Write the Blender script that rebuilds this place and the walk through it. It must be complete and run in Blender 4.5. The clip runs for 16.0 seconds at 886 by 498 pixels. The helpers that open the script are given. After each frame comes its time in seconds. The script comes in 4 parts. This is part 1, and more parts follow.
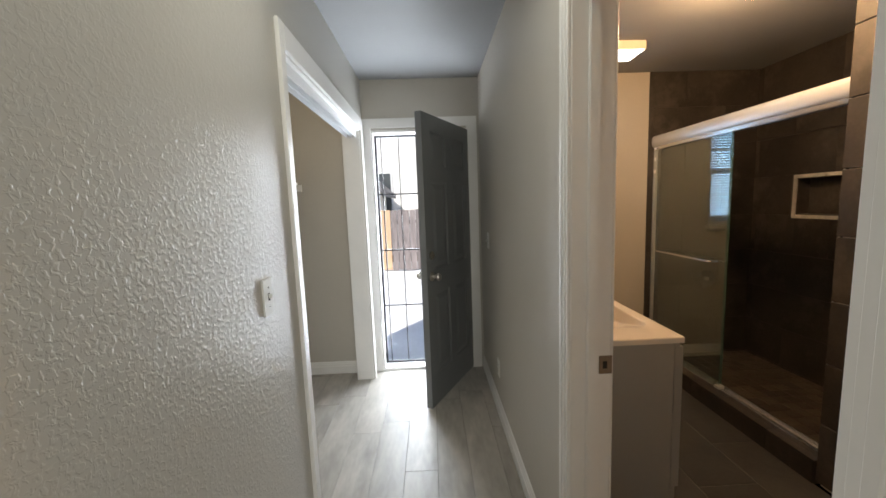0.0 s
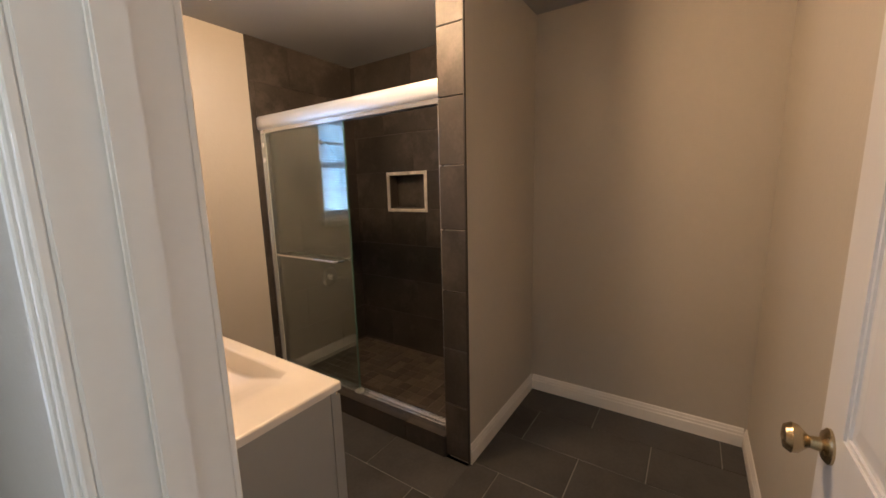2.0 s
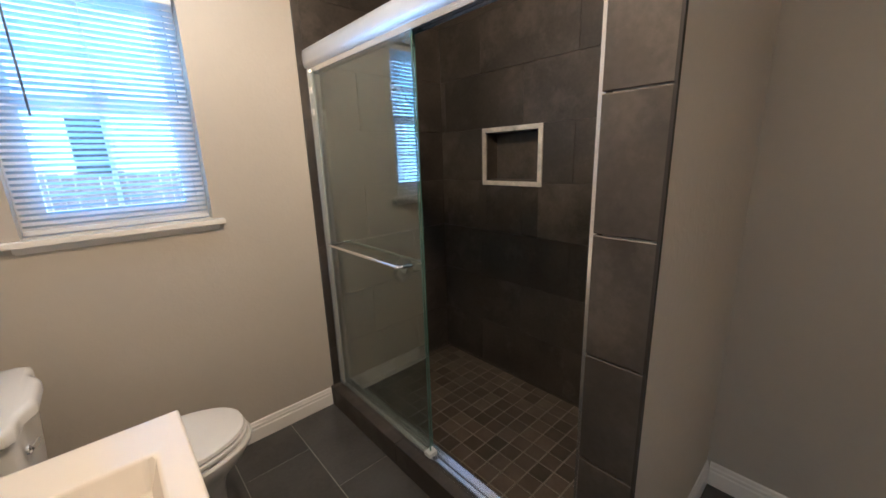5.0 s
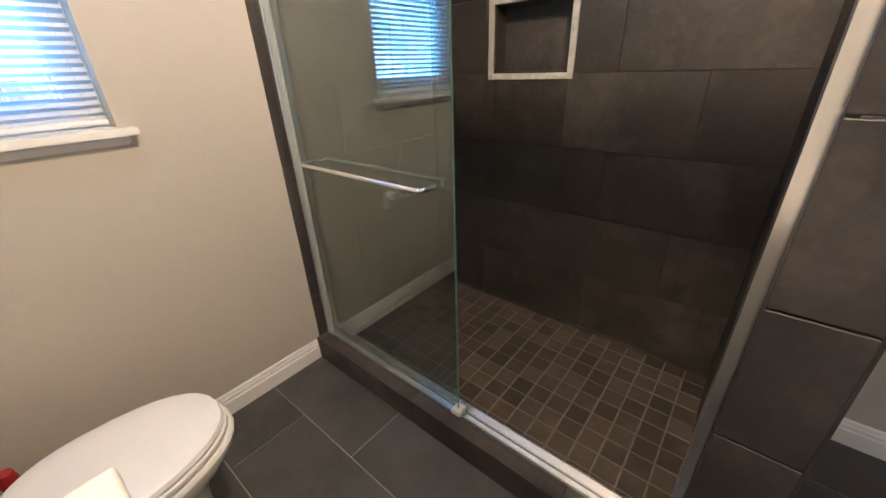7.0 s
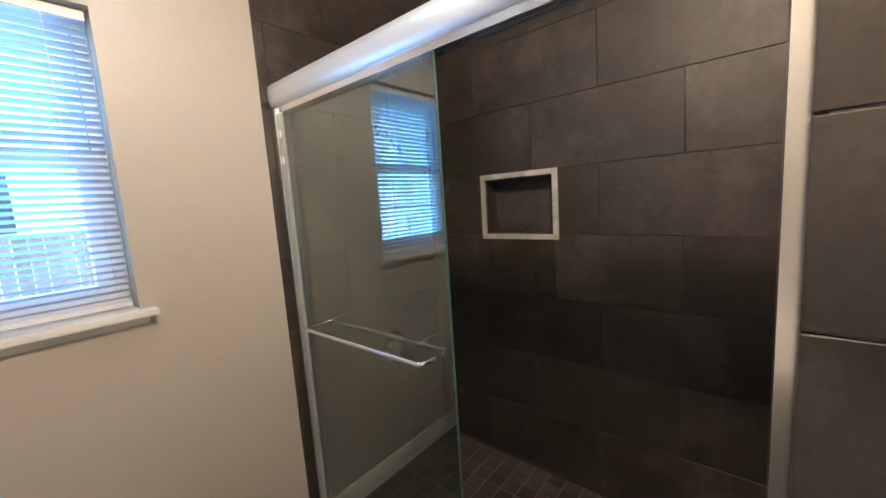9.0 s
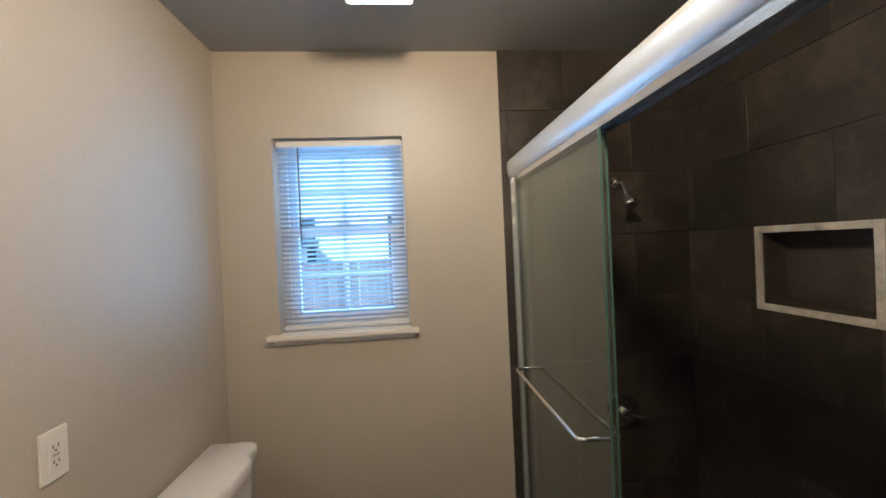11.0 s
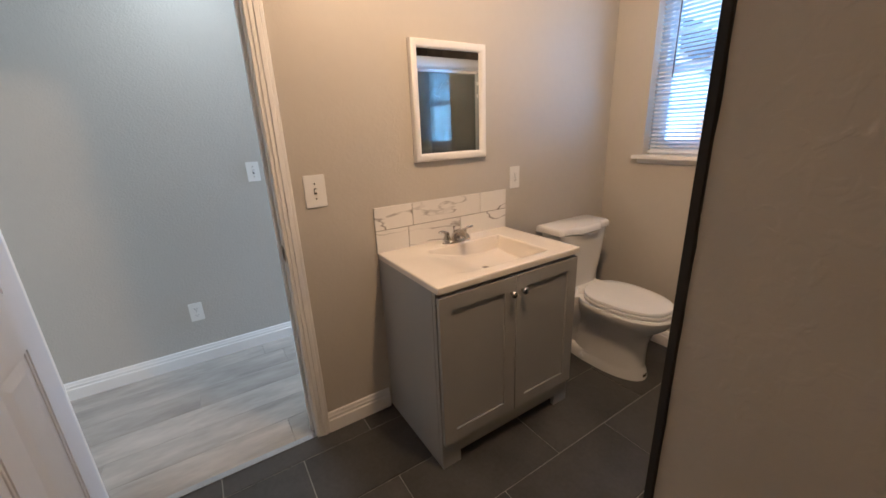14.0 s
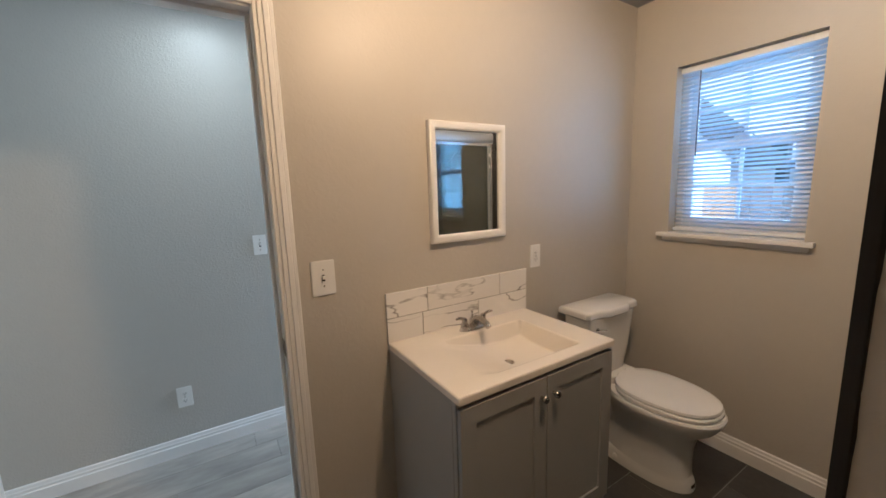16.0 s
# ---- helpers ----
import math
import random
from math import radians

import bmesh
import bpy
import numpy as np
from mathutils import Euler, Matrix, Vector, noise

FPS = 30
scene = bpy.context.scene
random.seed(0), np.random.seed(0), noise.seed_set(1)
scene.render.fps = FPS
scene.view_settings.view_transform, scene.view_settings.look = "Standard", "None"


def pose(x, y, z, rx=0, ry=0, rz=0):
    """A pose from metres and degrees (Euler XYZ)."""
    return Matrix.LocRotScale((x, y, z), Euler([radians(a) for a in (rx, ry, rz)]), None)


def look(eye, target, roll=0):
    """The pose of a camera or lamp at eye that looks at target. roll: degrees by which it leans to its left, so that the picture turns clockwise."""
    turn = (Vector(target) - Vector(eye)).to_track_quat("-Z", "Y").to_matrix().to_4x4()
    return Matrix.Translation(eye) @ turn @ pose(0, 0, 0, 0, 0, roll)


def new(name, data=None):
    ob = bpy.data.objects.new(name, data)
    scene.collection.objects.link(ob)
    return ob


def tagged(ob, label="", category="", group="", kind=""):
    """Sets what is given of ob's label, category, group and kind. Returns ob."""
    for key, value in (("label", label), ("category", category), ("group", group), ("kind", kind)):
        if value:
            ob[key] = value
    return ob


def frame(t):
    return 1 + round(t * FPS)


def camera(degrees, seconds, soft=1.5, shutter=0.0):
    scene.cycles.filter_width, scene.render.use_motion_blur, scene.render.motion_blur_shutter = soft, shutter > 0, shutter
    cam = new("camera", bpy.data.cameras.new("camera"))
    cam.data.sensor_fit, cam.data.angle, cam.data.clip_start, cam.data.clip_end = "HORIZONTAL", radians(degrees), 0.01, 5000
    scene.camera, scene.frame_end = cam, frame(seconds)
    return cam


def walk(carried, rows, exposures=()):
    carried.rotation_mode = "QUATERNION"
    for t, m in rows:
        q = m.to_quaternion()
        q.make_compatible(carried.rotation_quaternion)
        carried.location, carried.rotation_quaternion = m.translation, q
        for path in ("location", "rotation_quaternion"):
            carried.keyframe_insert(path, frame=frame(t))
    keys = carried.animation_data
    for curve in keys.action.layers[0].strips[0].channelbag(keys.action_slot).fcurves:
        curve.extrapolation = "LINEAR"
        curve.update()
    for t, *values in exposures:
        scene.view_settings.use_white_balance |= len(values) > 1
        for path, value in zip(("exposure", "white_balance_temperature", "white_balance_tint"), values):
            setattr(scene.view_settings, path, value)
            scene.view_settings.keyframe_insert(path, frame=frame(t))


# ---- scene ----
cam = camera(99.4, 16.0, soft=1.6)
PATH = [
    (0, (-0.551, 0.836, 1.429), (-0.493, 2.821, 1.193), -2.1),
    (0.5, (-0.535, 1.075, 1.421), (-0.39, 3.052, 1.152), -2.0),
    (1, (-0.425, 1.253, 1.426), (0.443, 3.026, 1.107), -1.9),
    (1.5, (-0.264, 1.411, 1.427), (1.089, 2.846, 1.1), -1.6),
    (2, (-0.216, 1.467, 1.42), (1.426, 2.561, 1.096), -1.4),
    (2.5, (-0.219, 1.498, 1.433), (1.64, 2.154, 1.098), -1.2),
    (3, (-0.124, 1.527, 1.441), (1.79, 1.997, 1.098), -1.2),
    (3.5, (0.051, 1.594, 1.448), (1.937, 2.167, 1.111), -1.3),
    (4, (0.163, 1.731, 1.412), (1.801, 2.827, 1.077), -1.7),
    (4.5, (0.345, 1.912, 1.417), (1.748, 3.279, 1.014), -1.8),
    (5, (0.469, 2.082, 1.401), (1.768, 3.526, 0.924), -1.9),
    (5.2, (0.501, 2.165, 1.377), (1.801, 3.6, 0.878), -1.6),
    (7.3, (0.558, 2.555, 1.295), (1.929, 3.706, 0.403), -2.2),
    (7.5, (0.561, 2.548, 1.337), (1.948, 3.704, 0.478), -2.0),
    (8, (0.568, 2.537, 1.382), (2.058, 3.731, 0.787), -1.7),
    (8.2, (0.556, 2.535, 1.402), (2.084, 3.729, 0.916), -1.4),
    (10.3, (0.74, 2.44, 1.477), (1.895, 4.072, 1.509), -2.3),
    (10.5, (0.813, 2.403, 1.502), (1.626, 4.231, 1.501), -2.6),
    (11, (0.843, 2.25, 1.531), (1.014, 4.243, 1.517), -2.6),
    (11.5, (0.935, 2.075, 1.504), (0.435, 4.012, 1.523), -3.0),
    (12, (1.119, 1.979, 1.46), (0.03, 3.656, 1.474), -3.0),
    (12.5, (1.296, 1.895, 1.432), (-0.132, 3.288, 1.293), -2.5),
    (13, (1.443, 1.801, 1.401), (-0.104, 3.032, 1.103), -2.4),
    (13.5, (1.524, 1.745, 1.365), (-0.083, 2.844, 0.906), -2.3),
    (14, (1.549, 1.731, 1.352), (-0.066, 2.747, 0.752), -2.4),
    (14.5, (1.537, 1.725, 1.353), (-0.062, 2.709, 0.665), -2.4),
    (15, (1.515, 1.726, 1.391), (-0.081, 2.708, 0.692), -2.3),
    (15.5, (1.494, 1.734, 1.431), (-0.14, 2.746, 0.876), -2.1),
    (16, (1.378, 1.779, 1.445), (-0.302, 2.818, 1.134), -1.9),
]
# seconds, stops, white balance
EXPOSURE = [(0, 0.37, 6800, 10), (0.5, 0.47, 6800, 10), (0.9, 0.52, 6900, 10), (1.5, 0.92, 7200, 20), (2.0, 0.97, 6050, 12), (2.5, 1.17, 5200, 4), (3.5, 1.37, 5050, 3),
            (5.0, 1.17, 4800, 3), (7.5, 1.77, 4800, 4), (8.2, 1.57, 4800, 4), (10.5, 0.65, 4850, 1), (11.5, 0.60, 4950, -1), (12.5, 0.37, 4550, -3), (13.5, 0.66, 5150, 8), (14.5, 0.90, 5500, 11), (15.5, 0.80, 5400, 10), (16, 0.52, 5250, 6)]
walk(cam, [(t, look(eye, target, roll)) for t, eye, target, roll in PATH], EXPOSURE)

# world and sun: clear day, the sun stands behind the house
world = bpy.data.worlds.new("sky")
scene.world = world
world.use_nodes = True
wn = world.node_tree.nodes
sky = wn.new("ShaderNodeTexSky")
sky.sky_type = "NISHITA"
sky.sun_disc = False
sky.sun_elevation = radians(47)
sky.sun_rotation = radians(215)
wn["Background"].inputs["Strength"].default_value = 0.15
world.node_tree.links.new(sky.outputs["Color"], wn["Background"].inputs["Color"])
sun_data = bpy.data.lights.new("sun", "SUN")
sun_data.energy, sun_data.angle, sun_data.color = 5.0, radians(0.5), (1.0, 0.95, 0.88)
sun = new("sun", sun_data)
sun.rotation_euler = (radians(43), 0, radians(-35))


def area_lamp(name, m, w, h, watts, color):
    data = bpy.data.lights.new(name, "AREA")
    data.shape, data.size, data.size_y, data.energy, data.color = "RECTANGLE", w, h, watts, color
    ob = new(name, data)
    ob.matrix_world = m
    return ob


# daylight of the openings
area_lamp("bath_window_daylight", pose(0.533, 4.16, 1.61, -90, 0, 0), 0.56, 0.84, 5.5, (0.36, 0.66, 1.0))
area_lamp("front_door_daylight", pose(-0.80, 4.20, 1.05, -90, 0, 0), 0.42, 1.9, 44, (0.78, 0.88, 1.0))
area_lamp("back_room_daylight", pose(0.4, -2.75, 1.45, 90, 0, 0), 1.5, 1.2, 42, (0.95, 1.0, 0.95))

# ceiling lamps
area_lamp("hall_bulb", pose(-0.62, 1.85, 2.40), 0.26, 0.26, 2.8, (0.96, 1.0, 0.92))
bulb = bpy.data.lights.new("dome_bulb", "POINT")
bulb.energy, bulb.shadow_soft_size, bulb.color = 36, 0.07, (1.0, 0.63, 0.33)
new("dome_bulb", bulb).location = (0.96, 2.58, 2.345)
closet_bulb = bpy.data.lights.new("closet_bulb", "POINT")
closet_bulb.energy, closet_bulb.shadow_soft_size, closet_bulb.color = 3, 0.04, (1.0, 0.86, 0.62)
new("closet_bulb", closet_bulb).location = (-1.48, 3.05, 2.30)
area_lamp("fan_bulb", pose(0.775, 3.475, 2.372, 0, 0, 0), 0.19, 0.17, 0.6, (1.0, 0.93, 0.82))


# ---- materials ----
def node_mat(name):
    m = bpy.data.materials.new(name)
    m.use_nodes = True
    return m, m.node_tree.nodes, m.node_tree.links, m.node_tree.nodes["Principled BSDF"]


def surface(name, color, rough=0.5, metal=0.0, vary=0.1, scale=3.0, fine=60.0, bump=0.0, bump_scale=120.0,
            distance=0.002, piece=0.0, stretch=None, coat=0.0, rough_vary=0.08, stain=None, stain_amount=0.0):
    """A solid with colour variation at two scales, uneven gloss and fine relief."""
    m, n, l, b = node_mat(name)
    co = n.new("ShaderNodeTexCoord")
    mp = n.new("ShaderNodeMapping")
    l.new(co.outputs["Object"], mp.inputs["Vector"])
    if stretch:
        mp.inputs["Scale"].default_value = stretch
    vec = mp.outputs["Vector"]
    if piece:
        info = n.new("ShaderNodeObjectInfo")
        add = n.new("ShaderNodeVectorMath")
        add.operation = "MULTIPLY_ADD"
        l.new(info.outputs["Random"], add.inputs[0])
        add.inputs[1].default_value = (37, 19, 11)
        l.new(vec, add.inputs[2])
        vec = add.outputs[0]
    big = n.new("ShaderNodeTexNoise")
    big.inputs["Scale"].default_value, big.inputs["Detail"].default_value = scale, 5
    small = n.new("ShaderNodeTexNoise")
    small.inputs["Scale"].default_value, small.inputs["Detail"].default_value = fine, 3
    l.new(vec, big.inputs["Vector"])
    l.new(vec, small.inputs["Vector"])
    mix = n.new("ShaderNodeMath")
    mix.operation = "MULTIPLY_ADD"
    l.new(small.outputs["Fac"], mix.inputs[0])
    mix.inputs[1].default_value = 0.35
    l.new(big.outputs["Fac"], mix.inputs[2])
    ramp = n.new("ShaderNodeValToRGB")
    c = Vector(color)
    ramp.color_ramp.elements[0].position, ramp.color_ramp.elements[1].position = 0.42, 0.92
    ramp.color_ramp.elements[0].color = (*(c * (1 - vary)), 1)
    ramp.color_ramp.elements[1].color = (*[min(1, v) for v in c * (1 + vary)], 1)
    l.new(mix.outputs[0], ramp.inputs["Fac"])
    out = ramp.outputs["Color"]
    if stain:
        sn = n.new("ShaderNodeTexNoise")
        sn.inputs["Scale"].default_value, sn.inputs["Detail"].default_value = 2.2, 9
        sn.inputs["Roughness"].default_value = 0.72
        l.new(vec, sn.inputs["Vector"])
        sr = n.new("ShaderNodeMapRange")
        sr.inputs["From Min"].default_value, sr.inputs["From Max"].default_value = 0.50, 0.68
        sr.inputs["To Max"].default_value = stain_amount
        l.new(sn.outputs["Fac"], sr.inputs["Value"])
        sm = n.new("ShaderNodeMix")
        sm.data_type = "RGBA"
        l.new(sr.outputs["Result"], sm.inputs["Factor"])
        l.new(out, sm.inputs["A"])
        sm.inputs["B"].default_value = (*stain, 1)
        out = sm.outputs["Result"]
    if piece:
        val = n.new("ShaderNodeMapRange")
        val.inputs["To Min"].default_value, val.inputs["To Max"].default_value = 1 - piece, 1 + piece
        l.new(info.outputs["Random"], val.inputs["Value"])
        hs = n.new("ShaderNodeHueSaturation")
        l.new(val.outputs["Result"], hs.inputs["Value"])
        l.new(out, hs.inputs["Color"])
        out = hs.outputs["Color"]
    l.new(out, b.inputs["Base Color"])
    rr = n.new("ShaderNodeMapRange")
    rr.inputs["To Min"].default_value, rr.inputs["To Max"].default_value = max(0, rough - rough_vary), min(1, rough + rough_vary)
    l.new(big.outputs["Fac"], rr.inputs["Value"])
    l.new(rr.outputs["Result"], b.inputs["Roughness"])
    b.inputs["Metallic"].default_value = metal
    b.inputs["Coat Weight"].default_value = coat
    if bump:
        bn = n.new("ShaderNodeTexNoise")
        bn.inputs["Scale"].default_value, bn.inputs["Detail"].default_value = bump_scale, 3
        l.new(vec, bn.inputs["Vector"])
        bp = n.new("ShaderNodeBump")
        bp.inputs["Strength"].default_value, bp.inputs["Distance"].default_value = bump, distance
        l.new(bn.outputs["Fac"], bp.inputs["Height"])
        l.new(bp.outputs["Normal"], b.inputs["Normal"])
    return m


def orange_peel(name, color, rough, strength, scale):
    """Painted drywall with a sprayed, flattened texture."""
    m = surface(name, color, rough=rough, vary=0.035, scale=1.3, fine=25, rough_vary=0.05)
    n, l = m.node_tree.nodes, m.node_tree.links
    co = n["Texture Coordinate"]
    blob = n.new("ShaderNodeTexNoise")
    blob.inputs["Scale"].default_value, blob.inputs["Detail"].default_value = scale, 2
    blob.inputs["Distortion"].default_value = 0.6
    fine = n.new("ShaderNodeTexNoise")
    fine.inputs["Scale"].default_value = 320
    l.new(co.outputs["Object"], blob.inputs["Vector"])
    l.new(co.outputs["Object"], fine.inputs["Vector"])
    flat = n.new("ShaderNodeMapRange")
    flat.interpolation_type = "SMOOTHSTEP"
    flat.inputs["From Min"].default_value, flat.inputs["From Max"].default_value = 0.45, 0.62
    l.new(blob.outputs["Fac"], flat.inputs["Value"])
    add = n.new("ShaderNodeMath")
    add.operation = "MULTIPLY_ADD"
    l.new(fine.outputs["Fac"], add.inputs[0])
    add.inputs[1].default_value = 0.15
    l.new(flat.outputs["Result"], add.inputs[2])
    bp = n.new("ShaderNodeBump")
    bp.inputs["Strength"].default_value, bp.inputs["Distance"].default_value = strength, 0.0018
    l.new(add.outputs[0], bp.inputs["Height"])
    l.new(bp.outputs["Normal"], n["Principled BSDF"].inputs["Normal"])
    return m


def glow(name, color, strength):
    m, n, l, b = node_mat(name)
    b.inputs["Base Color"].default_value = (*color, 1)
    b.inputs["Emission Color"].default_value = (*color, 1)
    b.inputs["Emission Strength"].default_value = strength
    return m


def clear_glass(name, color, rough=0.0):
    m, n, l, b = node_mat(name)
    b.inputs["Base Color"].default_value = (*color, 1)
    b.inputs["Transmission Weight"].default_value = 1
    b.inputs["Roughness"].default_value = rough
    b.inputs["IOR"].default_value = 1.5
    return m


WALL = orange_peel("greige_wall_paint", (0.50, 0.463, 0.408), 0.45, 0.11, 55)
STUBWALL = orange_peel("greige_stub_paint", (0.50, 0.463, 0.408), 0.45, 0.22, 34)
HALLWALL = orange_peel("greige_hall_paint", (0.50, 0.475, 0.43), 0.32, 0.34, 85)
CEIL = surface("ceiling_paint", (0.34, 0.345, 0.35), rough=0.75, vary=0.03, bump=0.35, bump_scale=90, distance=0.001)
TRIM = surface("white_trim_paint", (0.80, 0.78, 0.75), rough=0.32, vary=0.03, scale=5, bump=0.08, bump_scale=40)
DOORW = surface("white_door_paint", (0.64, 0.645, 0.67), rough=0.36, vary=0.025, scale=4, bump=0.12, bump_scale=70, stretch=(1, 1, 0.12))
DOORG = surface("grey_door_paint", (0.17, 0.175, 0.18), rough=0.40, vary=0.05, scale=4, bump=0.12, bump_scale=70)
TILE = surface("slate_look_tile", (0.037, 0.031, 0.026), rough=0.50, vary=0.50, scale=4, fine=60, piece=0.16, bump=0.5, bump_scale=14,
               distance=0.003, stain=(0.13, 0.112, 0.095), stain_amount=0.55, rough_vary=0.12)
FTILE = surface("slate_floor_tile", (0.058, 0.056, 0.055), rough=0.42, vary=0.40, scale=4, fine=60, piece=0.12, bump=0.35, bump_scale=18,
                distance=0.0025, stain=(0.09, 0.085, 0.08), stain_amount=0.40, rough_vary=0.12)
MOSAIC = surface("slate_mosaic", (0.066, 0.052, 0.040), rough=0.38, vary=0.30, scale=9, fine=90, piece=0.38, bump=0.25, bump_scale=60,
                 stain=(0.15, 0.125, 0.10), stain_amount=0.25)
GROUT = surface("grey_grout", (0.18, 0.155, 0.13), rough=0.9, vary=0.25, scale=8, bump=0.4, bump_scale=300)
DGROUT = surface("dark_wall_grout", (0.050, 0.045, 0.040), rough=0.9, vary=0.3, scale=8, bump=0.4, bump_scale=300)
FGROUT = surface("light_floor_grout", (0.30, 0.29, 0.27), rough=0.9, vary=0.25, scale=8, bump=0.4, bump_scale=300)
PLANK = surface("grey_vinyl_plank", (0.38, 0.35, 0.31), rough=0.44, vary=0.28, scale=2.6, fine=11, piece=0.10, stretch=(3.6, 1, 1), bump=0.12,
                bump_scale=60, distance=0.001)
CHROME = surface("polished_chrome", (0.88, 0.89, 0.90), rough=0.13, metal=1, vary=0.02, rough_vary=0.03)
BRUSHED = surface("brushed_nickel", (0.50, 0.47, 0.43), rough=0.26, metal=1, vary=0.05, rough_vary=0.06)
SATIN = surface("satin_aluminium", (0.80, 0.81, 0.83), rough=0.24, metal=1, vary=0.03, rough_vary=0.05)
HEADER = surface("white_brushed_header", (0.68, 0.70, 0.73), rough=0.42, metal=0.65, vary=0.02, rough_vary=0.03)
BRASS = surface("aged_brass", (0.42, 0.33, 0.20), rough=0.24, metal=1, vary=0.12, rough_vary=0.06)
BRONZE = surface("dull_strike_metal", (0.25, 0.20, 0.15), rough=0.38, metal=1, vary=0.2)
IRON = surface("black_iron", (0.02, 0.02, 0.025), rough=0.5, vary=0.2)
CERAMIC = surface("white_ceramic", (0.78, 0.77, 0.75), rough=0.12, vary=0.015, rough_vary=0.03, coat=0.3)
SEAT = surface("white_seat_plastic", (0.80, 0.79, 0.78), rough=0.25, vary=0.015, rough_vary=0.03)
BASIN = surface("cultured_marble_top", (0.81, 0.75, 0.67), rough=0.20, vary=0.02, rough_vary=0.04, coat=0.2)
CABINET = surface("grey_cabinet_paint", (0.34, 0.335, 0.32), rough=0.42, vary=0.03, bump=0.05, bump_scale=60)
DARK = surface("dark_void", (0.02, 0.018, 0.016), rough=0.8, vary=0.3)
PLATE = surface("white_plate_plastic", (0.80, 0.79, 0.76), rough=0.3, vary=0.01, rough_vary=0.03)
CREAM = surface("cream_plastic", (0.66, 0.58, 0.47), rough=0.45, vary=0.03)
MIRROR = surface("mirror_silver", (0.86, 0.88, 0.88), rough=0.01, metal=1, vary=0.0, rough_vary=0.005)
EDGEGL = surface("green_glass_edge", (0.08, 0.15, 0.13), rough=0.15, vary=0.1)


def thin_glass(name, color, gloss):
    """A clear pane: light passes straight on, and part of it is mirrored."""
    m, n, l, b = node_mat(name)
    t, g, f, x = (n.new(k) for k in ("ShaderNodeBsdfTransparent", "ShaderNodeBsdfGlossy", "ShaderNodeLayerWeight", "ShaderNodeMixShader"))
    f.inputs["Blend"].default_value = 0.5
    p = n.new("ShaderNodeMath")
    p.operation = "POWER"
    l.new(f.outputs["Facing"], p.inputs[0])
    p.inputs[1].default_value = 5
    s = n.new("ShaderNodeMapRange")
    s.inputs["To Min"].default_value, s.inputs["To Max"].default_value = gloss, 0.9
    l.new(p.outputs[0], s.inputs["Value"])
    t.inputs["Color"].default_value = (*color, 1)
    g.inputs["Roughness"].default_value = 0.01
    l.new(s.outputs["Result"], x.inputs["Fac"])
    l.new(t.outputs[0], x.inputs[1])
    l.new(g.outputs[0], x.inputs[2])
    l.new(x.outputs[0], n["Material Output"].inputs["Surface"])
    return m


NICHETRIM = surface("mottled_marble_trim", (0.52, 0.50, 0.46), rough=0.3, vary=0.35, scale=14, fine=70, stain=(0.24, 0.20, 0.16), stain_amount=0.5, bump=0.15, bump_scale=60)
WGLASS = thin_glass("window_glass", (0.97, 0.98, 0.985), 0.04)
SHGLASS = thin_glass("green_shower_glass", (0.92, 0.96, 0.945), 0.11)
SEAL = surface("frosted_seal", (0.42, 0.44, 0.42), rough=0.4, vary=0.1)
WANDM = surface("smoky_wand_plastic", (0.10, 0.11, 0.12), rough=0.3, vary=0.1)
VINYL = surface("white_vinyl", (0.80, 0.81, 0.82), rough=0.4, vary=0.02)
DOME = glow("warm_frosted_dome", (1.0, 0.55, 0.22), 5.5)
PANEL = glow("lit_diffuser", (1.0, 0.95, 0.86), 4.5)
RED = surface("red_plastic", (0.35, 0.02, 0.02), rough=0.5)
CONC = surface("pale_concrete", (0.64, 0.66, 0.69), rough=0.85, vary=0.18, scale=0.8, fine=30, bump=0.3, bump_scale=60)
DIRT = surface("dry_ground", (0.27, 0.23, 0.18), rough=0.95, vary=0.3, scale=0.6, fine=20, bump=0.5, bump_scale=20)
FENCEW = surface("weathered_fence_wood", (0.19, 0.165, 0.165), rough=0.85, vary=0.35, scale=6, fine=50, piece=0.25, stretch=(6, 6, 0.8), bump=0.4, bump_scale=60)
STUCCO = surface("pale_stucco", (0.80, 0.80, 0.79), rough=0.9, vary=0.06, bump=0.5, bump_scale=80)
TANWALL = surface("tan_siding", (0.55, 0.36, 0.20), rough=0.8, vary=0.08)
SHINGLE = surface("grey_shingle", (0.13, 0.13, 0.14), rough=0.9, vary=0.3, scale=6, bump=0.5, bump_scale=40)
TANPOST = surface("orange_tan_boards", (0.50, 0.34, 0.22), rough=0.8, vary=0.12, scale=4)
WINDARK = surface("dark_window_glass", (0.06, 0.07, 0.08), rough=0.08, vary=0.1)

# slats of a white blind; the daylight's blue is put into both colours
slat_m, _n, _l, _b = node_mat("blind_slat_plastic")
_b.inputs["Base Color"].default_value = (0.66, 0.70, 0.74, 1)
_b.inputs["Roughness"].default_value = 0.45
_t = _n.new("ShaderNodeBsdfTranslucent")
_t.inputs["Color"].default_value = (0.62, 0.80, 0.95, 1)
_x = _n.new("ShaderNodeMixShader")
_x.inputs["Fac"].default_value = 0.25
_l.new(_b.outputs[0], _x.inputs[1])
_l.new(_t.outputs[0], _x.inputs[2])
_l.new(_x.outputs[0], _n["Material Output"].inputs["Surface"])
SLAT = slat_m

